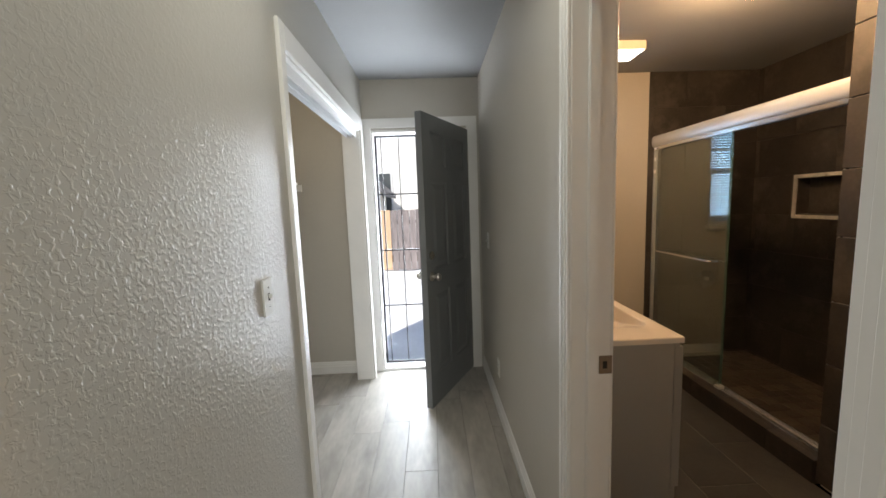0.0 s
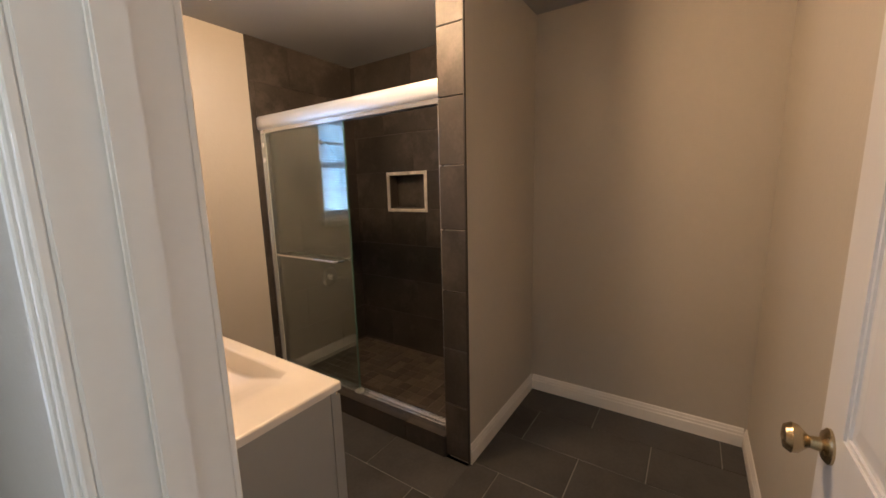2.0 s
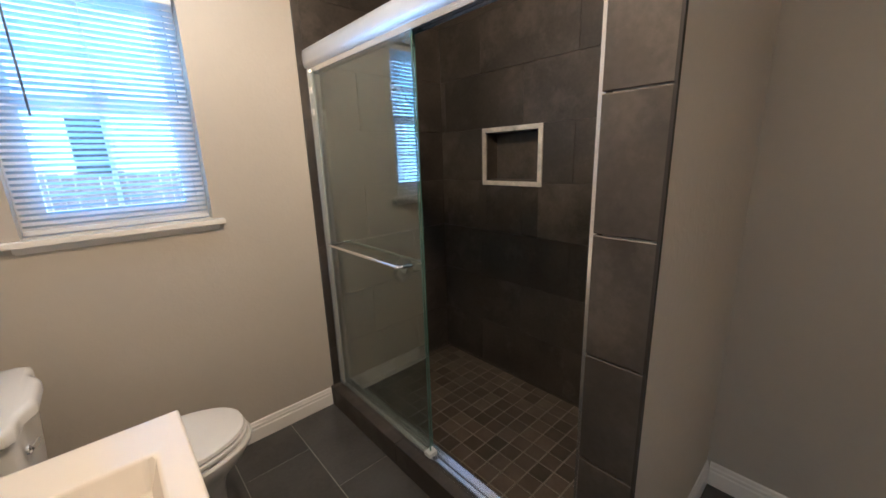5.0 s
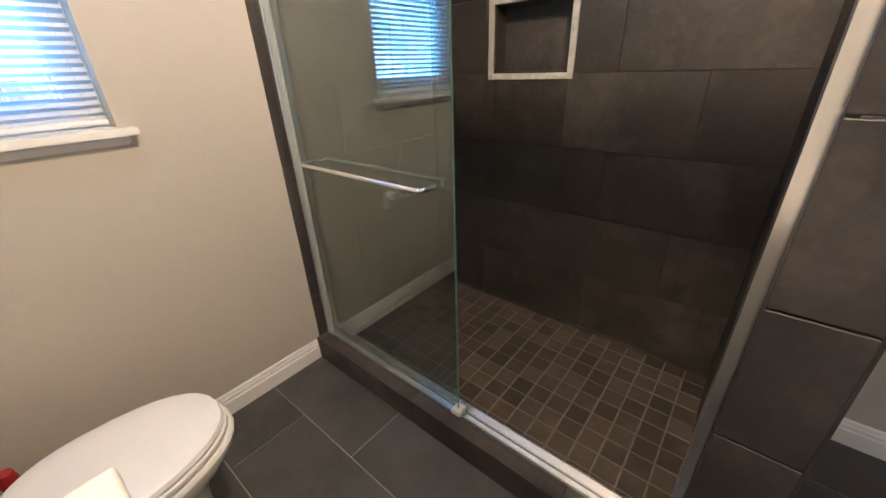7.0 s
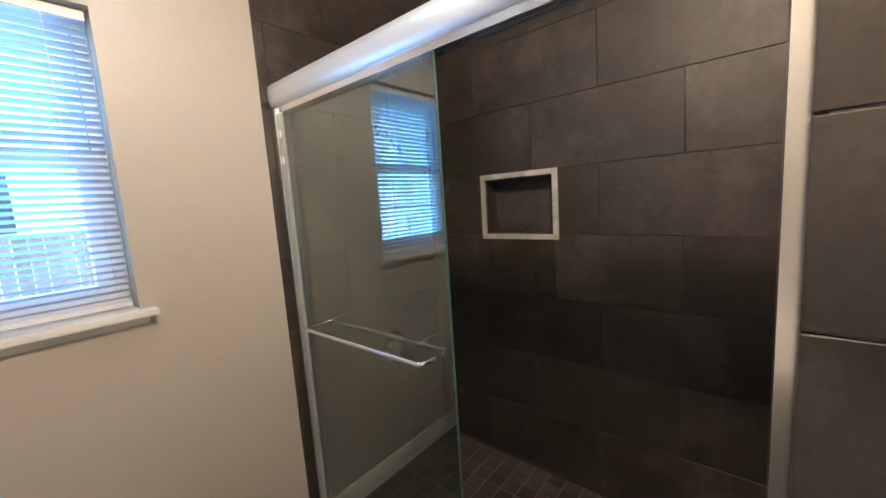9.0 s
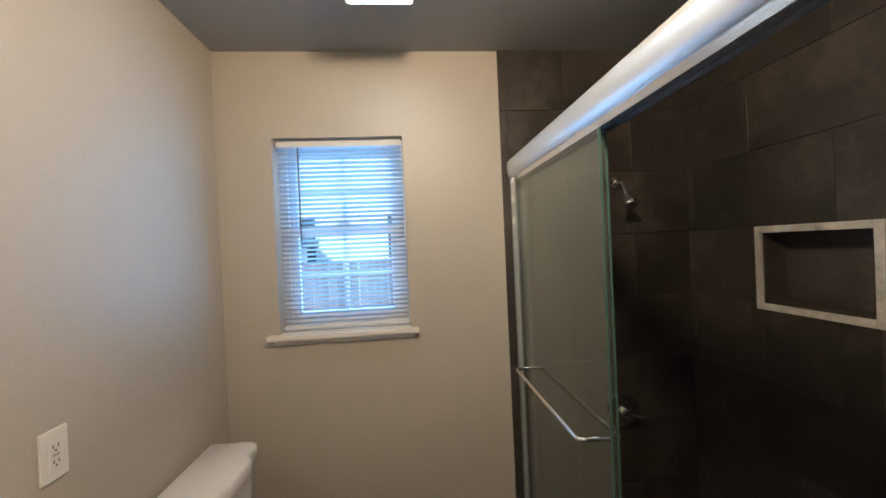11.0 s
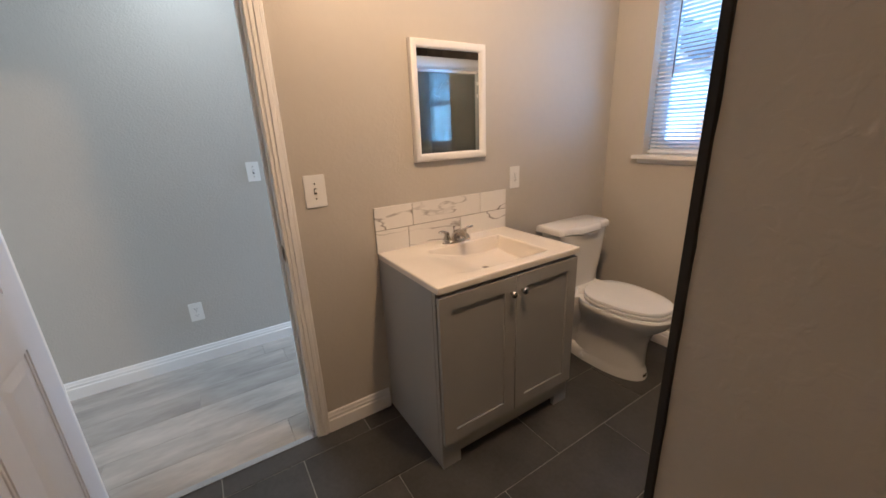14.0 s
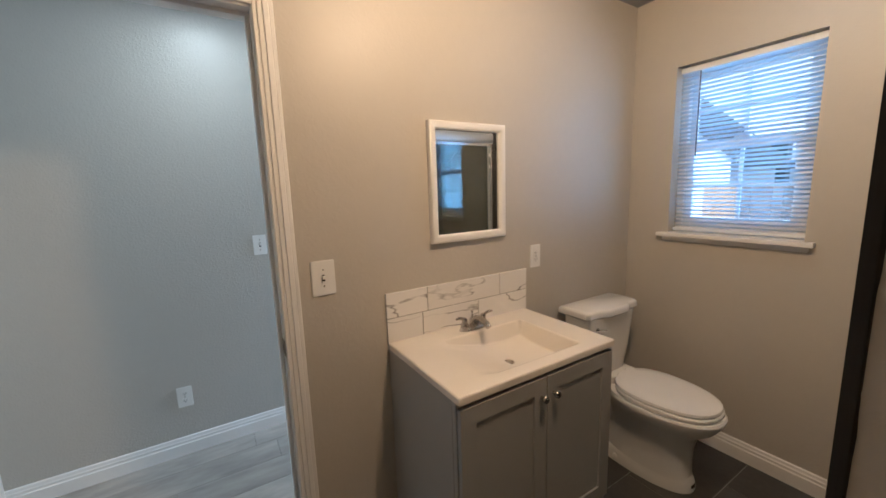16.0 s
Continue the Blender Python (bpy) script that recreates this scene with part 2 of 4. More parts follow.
# veined tile of the backsplash
MARBLE = surface("veined_marble_tile", (0.80, 0.77, 0.73), rough=0.16, vary=0.03, piece=0.03, coat=0.3)
_n, _l = MARBLE.node_tree.nodes, MARBLE.node_tree.links
_c = _n["Texture Coordinate"]
_i = _n.new("ShaderNodeObjectInfo")
_a = _n.new("ShaderNodeVectorMath")
_a.operation = "MULTIPLY_ADD"
_l.new(_i.outputs["Random"], _a.inputs[0])
_a.inputs[1].default_value = (5, 7, 3)
_l.new(_c.outputs["Object"], _a.inputs[2])
_w = _n.new("ShaderNodeTexNoise")
_w.inputs["Scale"].default_value, _w.inputs["Detail"].default_value = 5.0, 6
_w.inputs["Distortion"].default_value = 0.15
_w.inputs["Roughness"].default_value = 0.42
_p = _n.new("ShaderNodeMapping")
_p.inputs["Rotation"].default_value = (radians(35), 0, 0)
_p.inputs["Scale"].default_value = (1, 0.45, 1.7)
_l.new(_a.outputs[0], _p.inputs["Vector"])
_l.new(_p.outputs["Vector"], _w.inputs["Vector"])
_r = _n.new("ShaderNodeValToRGB")
_e = _r.color_ramp.elements
_e[0].position, _e[0].color = 0.488, (1, 1, 1, 1)
_e[1].position, _e[1].color = 0.512, (1, 1, 1, 1)
_k = _e.new(0.5)
_k.color = (0.20, 0.18, 0.17, 1)
_l.new(_w.outputs["Fac"], _r.inputs["Fac"])
_m = _n.new("ShaderNodeMix")
_m.data_type, _m.blend_type = "RGBA", "MULTIPLY"
_v = _n.new("ShaderNodeTexNoise")
_v.inputs["Scale"].default_value, _v.inputs["Detail"].default_value = 7.0, 2
_l.new(_a.outputs[0], _v.inputs["Vector"])
_s = _n.new("ShaderNodeMapRange")
_s.inputs["From Min"].default_value, _s.inputs["From Max"].default_value = 0.38, 0.54
_s.inputs["To Min"].default_value, _s.inputs["To Max"].default_value = 0.15, 1.0
_l.new(_v.outputs["Fac"], _s.inputs["Value"])
_l.new(_s.outputs["Result"], _m.inputs["Factor"])
_src = _n["Principled BSDF"].inputs["Base Color"].links[0].from_socket
_l.new(_src, _m.inputs["A"])
_l.new(_r.outputs["Color"], _m.inputs["B"])
_l.new(_m.outputs["Result"], _n["Principled BSDF"].inputs["Base Color"])


# ---- mesh helpers ----
def box(bm, x0, x1, y0, y1, z0, z1):
    v = [bm.verts.new(p) for p in ((x0, y0, z0), (x1, y0, z0), (x1, y1, z0), (x0, y1, z0),
                                   (x0, y0, z1), (x1, y0, z1), (x1, y1, z1), (x0, y1, z1))]
    for f in ((3, 2, 1, 0), (4, 5, 6, 7), (0, 1, 5, 4), (1, 2, 6, 5), (2, 3, 7, 6), (3, 0, 4, 7)):
        bm.faces.new([v[i] for i in f])
    return v


def frustum(bm, axis, base, top, a0, a1, b0, b1, inset):
    """A raised field: from the rectangle a0..a1, b0..b1 at base it narrows by inset to top. axis 0 or 1 is its normal."""
    def pt(n, a, b):
        return (n, a, b) if axis == 0 else (a, n, b)
    lo = [bm.verts.new(pt(base, *p)) for p in ((a0, b0), (a1, b0), (a1, b1), (a0, b1))]
    hi = [bm.verts.new(pt(top, *p)) for p in ((a0 + inset, b0 + inset), (a1 - inset, b0 + inset), (a1 - inset, b1 - inset), (a0 + inset, b1 - inset))]
    bm.faces.new(hi)
    for i in range(4):
        bm.faces.new((lo[i], lo[(i + 1) % 4], hi[(i + 1) % 4], hi[i]))


def lathe(bm, profile, m=Matrix(), seg=28):
    """Turns (radius, height) pairs about the local z axis."""
    rings = []
    for r, z in profile:
        rings.append([bm.verts.new(m @ Vector((r * math.cos(2 * math.pi * k / seg), r * math.sin(2 * math.pi * k / seg), z))) for k in range(seg)])
    for a, b in zip(rings, rings[1:]):
        for k in range(seg):
            bm.faces.new((a[k], a[(k + 1) % seg], b[(k + 1) % seg], b[k]))
    for ring, flip in ((rings[0], True), (rings[-1], False)):
        bm.faces.new(list(reversed(ring)) if flip else ring)


def tube(bm, pts, radius, seg=12):
    """A round bar along points; radius may be one number or one for each point."""
    pts = [Vector(p) for p in pts]
    rad = radius if isinstance(radius, (list, tuple)) else [radius] * len(pts)
    rings, up = [], None
    for i, p in enumerate(pts):
        d = (pts[min(i + 1, len(pts) - 1)] - pts[max(i - 1, 0)]).normalized()
        if up is None:
            up = d.orthogonal().normalized()
        up = (up - d * up.dot(d)).normalized()
        side = d.cross(up)
        rings.append([bm.verts.new(p + rad[i] * (up * math.cos(2 * math.pi * k / seg) + side * math.sin(2 * math.pi * k / seg))) for k in range(seg)])
    for a, b in zip(rings, rings[1:]):
        for k in range(seg):
            bm.faces.new((a[k], a[(k + 1) % seg], b[(k + 1) % seg], b[k]))
    bm.faces.new(list(reversed(rings[0])))
    bm.faces.new(rings[-1])


def loft(bm, rings):
    """Skins closed rings of points, and caps both ends."""
    vs = [[bm.verts.new(p) for p in ring] for ring in rings]
    k = len(vs[0])
    for a, b in zip(vs, vs[1:]):
        for i in range(k):
            bm.faces.new((a[i], a[(i + 1) % k], b[(i + 1) % k], b[i]))
    bm.faces.new(list(reversed(vs[0])))
    bm.faces.new(vs[-1])


def part(name, bm, material, parent=None, label="", bevel=0.0, smooth=False, kind="", segs=2):
    """Links a bmesh as one mesh object under a thing or a part."""
    if bevel:
        bmesh.ops.bevel(bm, geom=list(bm.edges), offset=bevel, segments=segs, affect="EDGES", clamp_overlap=True)
    bmesh.ops.recalc_face_normals(bm, faces=bm.faces)
    me = bpy.data.meshes.new(name)
    bm.to_mesh(me)
    bm.free()
    if smooth:
        me.shade_smooth()
        me.set_sharp_from_angle(angle=radians(38))
    me.materials.append(material)
    ob = new(name, me)
    ob.parent = parent
    return tagged(ob, label=label, kind=kind)


def boxes(name, material, items, parent=None, label="", bevel=0.0, kind=""):
    bm = bmesh.new()
    for b in items:
        box(bm, *b)
    return part(name, bm, material, parent, label, bevel, kind=kind)


def thing(name, place, label, category, group="", rz=0.0):
    ob = new(name)
    ob.location, ob.rotation_euler = place, (0, 0, radians(rz))
    return tagged(ob, label, category, group)


# ---- structure ----
XL, XH, YS, YN, XE, ZC = -1.08, -0.13, 1.143, 4.0, 2.185, 2.44
SX, SY = 1.284, 2.337   # outer corner of the stub wall's end tiles
YE = 4.14   # outside face of the north wall


def wall(name, items, label, material=WALL):
    return tagged(boxes(name, material, items), label, kind="structure")


wall_north = wall("wall_north", [
    (-1.90, -1.02, YN, YE, 0, ZC), (-1.02, -0.23, YN, YE, 2.045, ZC), (-0.23, 0.24, YN, YE, 0, ZC),
    (0.24, 0.826, YN, YE, 0, 1.165), (0.24, 0.826, YN, YE, 2.051, ZC), (0.826, 2.34, YN, YE, 0, ZC)],
    "textured greige painted outside wall with a door and a window")
wall_hall = wall("wall_hall_bath", [(XH, 0, 1.975, YN, 0, ZC), (XH, 0, 1.174, 1.975, 2.04, ZC), (XH, 0, 1.005, 1.174, 0, ZC)],
                 "textured greige partition between hall and bathroom")
wall_south = wall("wall_south", [(0, 2.32, 1.005, YS, 0, ZC)], "textured greige bathroom wall")
wall_alcove = wall("wall_alcove", [(XE, 2.32, YS, 2.40, 0, ZC)], "textured greige alcove wall")
wall_shower = wall("wall_shower_east", [
    (2.22, 2.34, 2.40, 3.25, 0, ZC), (2.22, 2.34, 3.605, YN, 0, ZC), (2.22, 2.34, 3.25, 3.605, 0, 1.255),
    (2.22, 2.34, 3.25, 3.605, 1.53, ZC), (2.31, 2.34, 3.25, 3.605, 1.255, 1.53)], "dark grouted shower back wall", DGROUT)
wall_stub = wall("wall_stub", [(SX + 0.012, 2.22, SY + 0.004, SY + 0.121, 0, ZC)], "textured greige stub wall beside the shower", STUBWALL)
tagged(boxes("tile_backing", DGROUT, [(1.290, 2.22, 3.995, YN, 0, ZC), (SX + 0.013, 2.22, SY + 0.121, SY + 0.125, 0, ZC)]), "dark mortar behind the shower tiles", kind="structure")
wall_left = wall("wall_hall_left", [(-1.20, XL, -2.9, 2.31, 0, ZC), (-1.20, XL, 2.31, 3.86, 2.03, ZC), (-1.20, XL, 3.86, YN, 0, ZC)],
                 "textured greige hall wall with a closet opening", HALLWALL)
wall_closet = wall("wall_closet", [(-1.90, -1.75, 1.9, YN, 0, ZC), (-1.75, -1.20, 1.9, 2.02, 0, ZC)], "plain greige closet walls")
wall_room = wall("wall_back_room", [(-1.20, -0.35, -3.02, -2.9, 0, ZC), (1.15, 2.32, -3.02, -2.9, 0, ZC), (-0.35, 1.15, -3.02, -2.9, 0, 0.85),
                                    (-0.35, 1.15, -3.02, -2.9, 2.05, ZC), (2.20, 2.32, -2.9, 1.005, 0, ZC)], "plain greige walls behind the hall")
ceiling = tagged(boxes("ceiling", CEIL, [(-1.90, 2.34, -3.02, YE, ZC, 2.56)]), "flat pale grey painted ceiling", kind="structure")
floor_bath = tagged(boxes("floor_bath", FGROUT, [(0.0, 1.28, YS, YN, -0.12, -0.003), (1.28, XE, YS, SY + 0.004, -0.12, -0.003)]),
                    "dark slate-look tiled bathroom floor with pale grout", kind="structure")
floor_hall = tagged(boxes("floor_hall", DARK, [(-1.90, XH, -3.0, YN, -0.12, -0.006), (XH, 0.0, 1.19, 1.96, -0.12, -0.006), (XH, 2.3, -3.0, 1.0, -0.12, -0.006)]),
                    "grey wood-look plank floor", kind="structure")
ground = tagged(boxes("ground", DIRT, [(-300, 300, YE + 0.02, 500, -0.4, -0.17), (-300, 300, -300, -3.05, -0.4, -0.17)]), "dry bare ground", kind="structure")
patio = tagged(boxes("patio", CONC, [(-9, 8, YE + 0.02, 11.2, -0.17, -0.12)]), "pale concrete slab outside the door", kind="structure")


# dark uneven caulk line where the end tiles meet the paint
bm = bmesh.new()
cuts = []
for k in range(82):
    z = 0.03 * k
    w = 0.0015 + 0.003 * noise.noise((z * 9, 2.0, 0.0)) + 0.003 * noise.noise((z * 31, 5.0, 0.0))
    cuts.append([bm.verts.new(p) for p in ((SX - 0.0015, SY - 0.003, z), (SX - 0.0015, SY + 0.0035, z), (SX + 0.0115 + w, SY + 0.0035, z), (SX + 0.0115 + w, SY + 0.0012, z), (SX + 0.011, SY - 0.003, z))])
for a, b in zip(cuts, cuts[1:]):
    for i in range(5):
        bm.faces.new((a[i], a[(i + 1) % 5], b[(i + 1) % 5], b[i]))
bm.faces.new(cuts[0])
bm.faces.new(list(reversed(cuts[-1])))
tagged(part("caulk_edge", bm, DARK), "dark ragged tile edge against the painted wall", kind="structure")


# baseboards: a moulded profile run along a wall
PROFILE = ((0, 0), (0.014, 0), (0.014, 0.064), (0.010, 0.070), (0.010, 0.082), (0.007, 0.088), (0.005, 0.100), (0, 0.106))


def run(bm, a, b, side, scale=1.0):
    """A baseboard from a to b (x, y) that stands out towards side (x, y)."""
    rings = []
    for p in (a, b):
        rings.append([bm.verts.new((p[0] + side[0] * o, p[1] + side[1] * o, z * scale)) for o, z in PROFILE])
    k = len(PROFILE)
    for i in range(k):
        bm.faces.new((rings[0][i], rings[0][(i + 1) % k], rings[1][(i + 1) % k], rings[1][i]))
    bm.faces.new(list(reversed(rings[0])))
    bm.faces.new(rings[1])


def baseboard(name, runs, label):
    bm = bmesh.new()
    for r in runs:
        run(bm, *r)
    return tagged(part(name, bm, TRIM), label, kind="structure")


baseboard("baseboard_bath", [((0, 2.024), (0, 2.34), (1, 0)), ((0, 3.13), (0, YN), (1, 0)), ((0.013, YN), (1.27, YN), (0, -1))],
          "white moulded baseboard of the bathroom")
baseboard("baseboard_alcove", [((SX + 0.012, SY + 0.004), (XE, SY + 0.004), (0, -1)), ((XE, SY - 0.009), (XE, YS + 0.013), (-1, 0)), ((0.07, YS), (XE, YS), (0, 1))],
          "white moulded baseboard round the alcove")
baseboard("baseboard_hall", [((XL, -2.8), (XL, 2.270), (1, 0)), ((XH, 2.024), (XH, 3.98), (-1, 0)), ((-1.75, YN), (-1.20, YN), (0, -1)),
                             ((-1.75, 2.02), (-1.75, 3.987), (1, 0))], "white moulded baseboard of the hall and closet")


# door casings
def casing(name, items, label):
    return tagged(boxes(name, TRIM, items, bevel=0.003), label, kind="structure")


def bath_casing(x, out, name):
    bm = bmesh.new()
    for lo, hi, proud in ((0, 0.014, 0.010), (0.014, 0.030, 0.014), (0.030, 0.048, 0.018), (0.048, 0.062, 0.013)):
        a, b = sorted((x, x + out * proud))
        box(bm, a, b, 1.962 + lo, 1.962 + hi, 0, 2.03 + hi)
        box(bm, a, b, 1.187 - hi, 1.187 - lo, 0, 2.03 + hi)
        box(bm, a, b, 1.187 - lo, 1.962 + lo, 2.03 + lo, 2.03 + hi)
    return tagged(part(name, bm, TRIM, bevel=0.002, segs=1), "white moulded door casing", kind="structure")


bath_casing(0.0, 1, "trim_bath_inside")
bath_casing(XH, -1, "trim_bath_hall")
casing("trim_bath_jamb", [(XH, 0, 1.959, 1.975, 0, 2.04), (XH, 0, 1.174, 1.190, 0, 2.04), (XH, 0, 1.190, 1.959, 2.024, 2.04),
                          (-0.080, -0.045, 1.947, 1.959, 0, 2.024), (-0.080, -0.045, 1.190, 1.202, 0, 2.024), (-0.080, -0.045, 1.202, 1.947, 2.012, 2.024)],
       "white painted door jamb with a stop")
casing("trim_front_door", [(-1.078, -1.012, 3.984, YN, 0, 2.06), (-0.235, -0.15, 3.984, YN, 0, 2.06), (-1.078, -0.15, 3.984, YN, 2.06, 2.135)],
       "white flat casing of the front door")
casing("trim_front_jamb", [(-1.02, -1.0, YN, YE, 0, 2.045), (-0.25, -0.23, YN, YE, 0, 2.045), (-1.0, -0.25, YN, YE, 2.025, 2.045)],
       "white painted front door jamb")
casing("trim_closet", [(XL, XL + 0.016, 2.270, 2.322, 0, 2.115), (XL, XL + 0.016, 3.85, 3.925, 0, 2.115), (XL, XL + 0.016, 2.322, 3.85, 2.02, 2.115)],
       "white flat casing round the closet opening")
casing("trim_closet_jamb", [(-1.215, XL, 2.31, 2.325, 0, 2.03), (-1.215, XL, 3.845, 3.86, 0, 2.03), (-1.215, XL, 2.325, 3.845, 2.015, 2.03)],
       "white painted closet jamb")
casing("door_sill", [(-1.0, -0.25, YN, YE + 0.03, -0.12, 0.02)], "worn grey door sill")
tagged(boxes("threshold", SATIN, [(-0.03, 0.004, 1.190, 1.959, -0.003, 0.006)], bevel=0.002), "thin metal strip between plank and tile floor", kind="structure")

# ---- hall ----
def panel_door(bm, w, h, t, rows, stile=0.11, mid=0.10, x0=0.0):
    """A six-panel leaf: x from 0 to w, y from -t/2 to t/2, z from 0 to h. rows: (low, high) of each pair of panels."""
    core = t / 2 - 0.008
    box(bm, 0, w, -core, core, 0, h)
    cols = ((stile, w / 2 - mid / 2), (w / 2 + mid / 2, w - stile))
    for s in (-1, 1):
        a, b = sorted((s * core, s * t / 2))
        for x in ((0, stile), (w / 2 - mid / 2, w / 2 + mid / 2), (w - stile, w)):
            box(bm, x[0], x[1], a, b, 0, h)
        edges = [0] + [v for r in rows for v in r] + [h]
        for z0, z1 in zip(edges[0::2], edges[1::2]):
            for c in cols:
                box(bm, c[0], c[1], a, b, z0, z1)
        for r in rows:
            for c in cols:
                frustum(bm, 1, s * core, s * (t / 2 - 0.002), c[0] + 0.016, c[1] - 0.016, r[0] + 0.016, r[1] - 0.016, 0.034)
                # ogee that leads from the frame down to the field
                for x0_, x1_, z0_, z1_ in ((c[0], c[0] + 0.008, r[0], r[1]), (c[1] - 0.008, c[1], r[0], r[1]),
                                           (c[0] + 0.008, c[1] - 0.008, r[0], r[0] + 0.008), (c[0] + 0.008, c[1] - 0.008, r[1] - 0.008, r[1])):
                    a2, b2 = sorted((s * core, s * (t / 2 - 0.004)))
                    box(bm, x0_, x1_, a2, b2, z0_, z1_)


ROWS = ((0.22, 0.80), (0.97, 1.57), (1.68, 1.90))


def knob(parent, x, z, y, s, material, label):
    bm = bmesh.new()
    m = Matrix.Translation((x, y, z)) @ Matrix.Rotation(radians(-90 * s), 4, "X")
    lathe(bm, ((0.032, 0), (0.032, 0.004), (0.026, 0.010), (0.013, 0.013), (0.011, 0.028), (0.016, 0.034), (0.026, 0.044), (0.028, 0.054), (0.022, 0.064), (0.008, 0.067)), m)
    return part("knob", bm, material, parent, label, smooth=True)


def hinge(parent, z, y, material=BRUSHED):
    bm = bmesh.new()
    lathe(bm, ((0.006, -0.045), (0.006, 0.045)), Matrix.Translation((-0.004, y, z)), 10)
    box(bm, -0.002, 0.028, y - 0.002, y + 0.0, z - 0.045, z + 0.045)
    return part("hinge", bm, material, parent, "metal hinge")


# front door, standing open into the hall
door_1 = thing("door_1", (-0.240, 4.005, 0.012), "grey painted six-panel front door standing open into the hall", "door", rz=241.5)
bm = bmesh.new()
panel_door(bm, 0.775, 2.015, 0.044, ROWS)
part("leaf", bm, DOORG, door_1)
for s in (-1, 1):
    knob(door_1, 0.71, 0.93, s * 0.022, s, BRUSHED, "brushed nickel door knob")
    bm = bmesh.new()
    lathe(bm, ((0.029, 0), (0.029, 0.010), (0.022, 0.016), (0.008, 0.018)), Matrix.Translation((0.71, s * 0.022, 1.075)) @ Matrix.Rotation(radians(-90 * s), 4, "X"))
    part("deadbolt", bm, BRUSHED, door_1, "round nickel deadbolt plate", smooth=True)
for z in (0.22, 1.03, 1.80):
    hinge(door_1, z, 0.024)

# security gate outside the front door
gate = thing("security_gate", (-1.0, 4.10, 0.03), "closed black iron security gate in the front doorway", "gate")
boxes("gate_frame", IRON, [(0, 0.018, -0.010, 0.010, 0, 1.99), (0.732, 0.75, -0.010, 0.010, 0, 1.99), (0.018, 0.732, -0.010, 0.010, 0, 0.018), (0.018, 0.732, -0.010, 0.010, 1.972, 1.99)], gate)
for k in range(4):
    x = 0.052 + 0.148 * (k + 1) - 0.148
    boxes("bar", IRON, [(x - 0.0045, x + 0.0045, -0.0045, 0.0045, 0.018, 1.972)], gate)
for z in (0.53, 1.02, 1.50):
    boxes("crossbar", IRON, [(0.018, 0.732, -0.007, 0.007, z - 0.006, z + 0.006)], gate)


def plate(name, place, rz, kind, label, category, w=0.072, h=0.118):
    """A wall plate; local -y looks into the room."""
    ob = thing(name, place, label, category, rz=rz)
    bm = bmesh.new()
    box(bm, -w / 2, w / 2, -0.006, 0, -h / 2, h / 2)
    part("cover", bm, PLATE, ob, bevel=0.0025)
    if kind == "toggle":
        boxes("slot", DARK, [(-0.005, 0.005, -0.0075, -0.006, -0.012, 0.012)], ob, "dark toggle slot")
        bm = bmesh.new()
        frustum(bm, 1, -0.007, -0.018, -0.0042, 0.0042, -0.004, 0.009, 0.001)
        part("toggle", bm, PLATE, ob)
    else:
        for s in ((0.021, -0.021) if kind == "duplex" else (0,)):
            bm = bmesh.new()
            box(bm, -0.0165, 0.0165, -0.0085, -0.006, s - (0.014 if s else 0.033), s + (0.014 if s else 0.033))
            part("receptacle", bm, PLATE, ob, bevel=0.001)
            for q in ((0,) if s else (0.017, -0.017)):
                boxes("slot", DARK, [(-0.0075, -0.0055, -0.0092, -0.0085, s + q - 0.002, s + q + 0.006), (0.0055, 0.0075, -0.0092, -0.0085, s + q - 0.002, s + q + 0.006),
                                     (-0.002, 0.002, -0.0092, -0.0085, s + q - 0.009, s + q - 0.005)], ob, "dark outlet slots")
        if kind == "gfci":
            boxes("button", SEAL, [(-0.008, 0.008, -0.0095, -0.0085, -0.003, 0.003)], ob, "small grey test button")
    for q in ((0.030, -0.030) if kind == "toggle" else ((0,) if kind == "duplex" else ())):
        bm = bmesh.new()
        lathe(bm, ((0.003, 0), (0.003, 0.001)), Matrix.Translation((0, -0.006, q)) @ Matrix.Rotation(radians(90), 4, "X"), 8)
        part("screw", bm, BRUSHED, ob)
    return ob


plate("light_switch", (XL, 2.020, 1.158), 90, "toggle", "white single toggle switch on the hall wall beside the closet", "light switch")
plate("outlet", (XL, 1.556, 0.341), 90, "duplex", "white duplex outlet low on the hall wall", "outlet")
plate("light_switch", (0, 2.111, 1.141), 90, "toggle", "white single toggle switch beside the bathroom door casing", "light switch", w=0.086, h=0.130)
plate("outlet", (0, 3.187, 1.093), 90, "gfci", "white safety outlet above the backsplash", "outlet")
plate("light_switch", (XH, 3.60, 1.15), -90, "toggle", "white toggle switch beside the front door", "light switch")
plate("outlet", (XH, 3.25, 0.32), -90, "duplex", "white duplex outlet low beside the front door", "outlet")

strike = thing("strike_plate", (-0.018, 1.959, 0.906), "worn bronze strike plate let into the door jamb", "strike plate")
bm = bmesh.new()
box(bm, -0.020, 0.022, -0.002, 0, -0.030, 0.030)
part("plate", bm, BRONZE, strike, bevel=0.001)
boxes("latch_hole", DARK, [(-0.008, 0.006, -0.0028, -0.002, -0.012, 0.012)], strike, "dark latch hole")

shelf = thing("closet_shelf", (-1.75, 2.02, 1.63), "narrow white closet shelf on a wall cleat", "shelf")
boxes("board", TRIM, [(0, 0.12, 0, 1.978, 0, 0.018)], shelf)
boxes("cleat", TRIM, [(0.0, 0.15, 1.962, 1.980, -0.055, -0.002)], shelf)

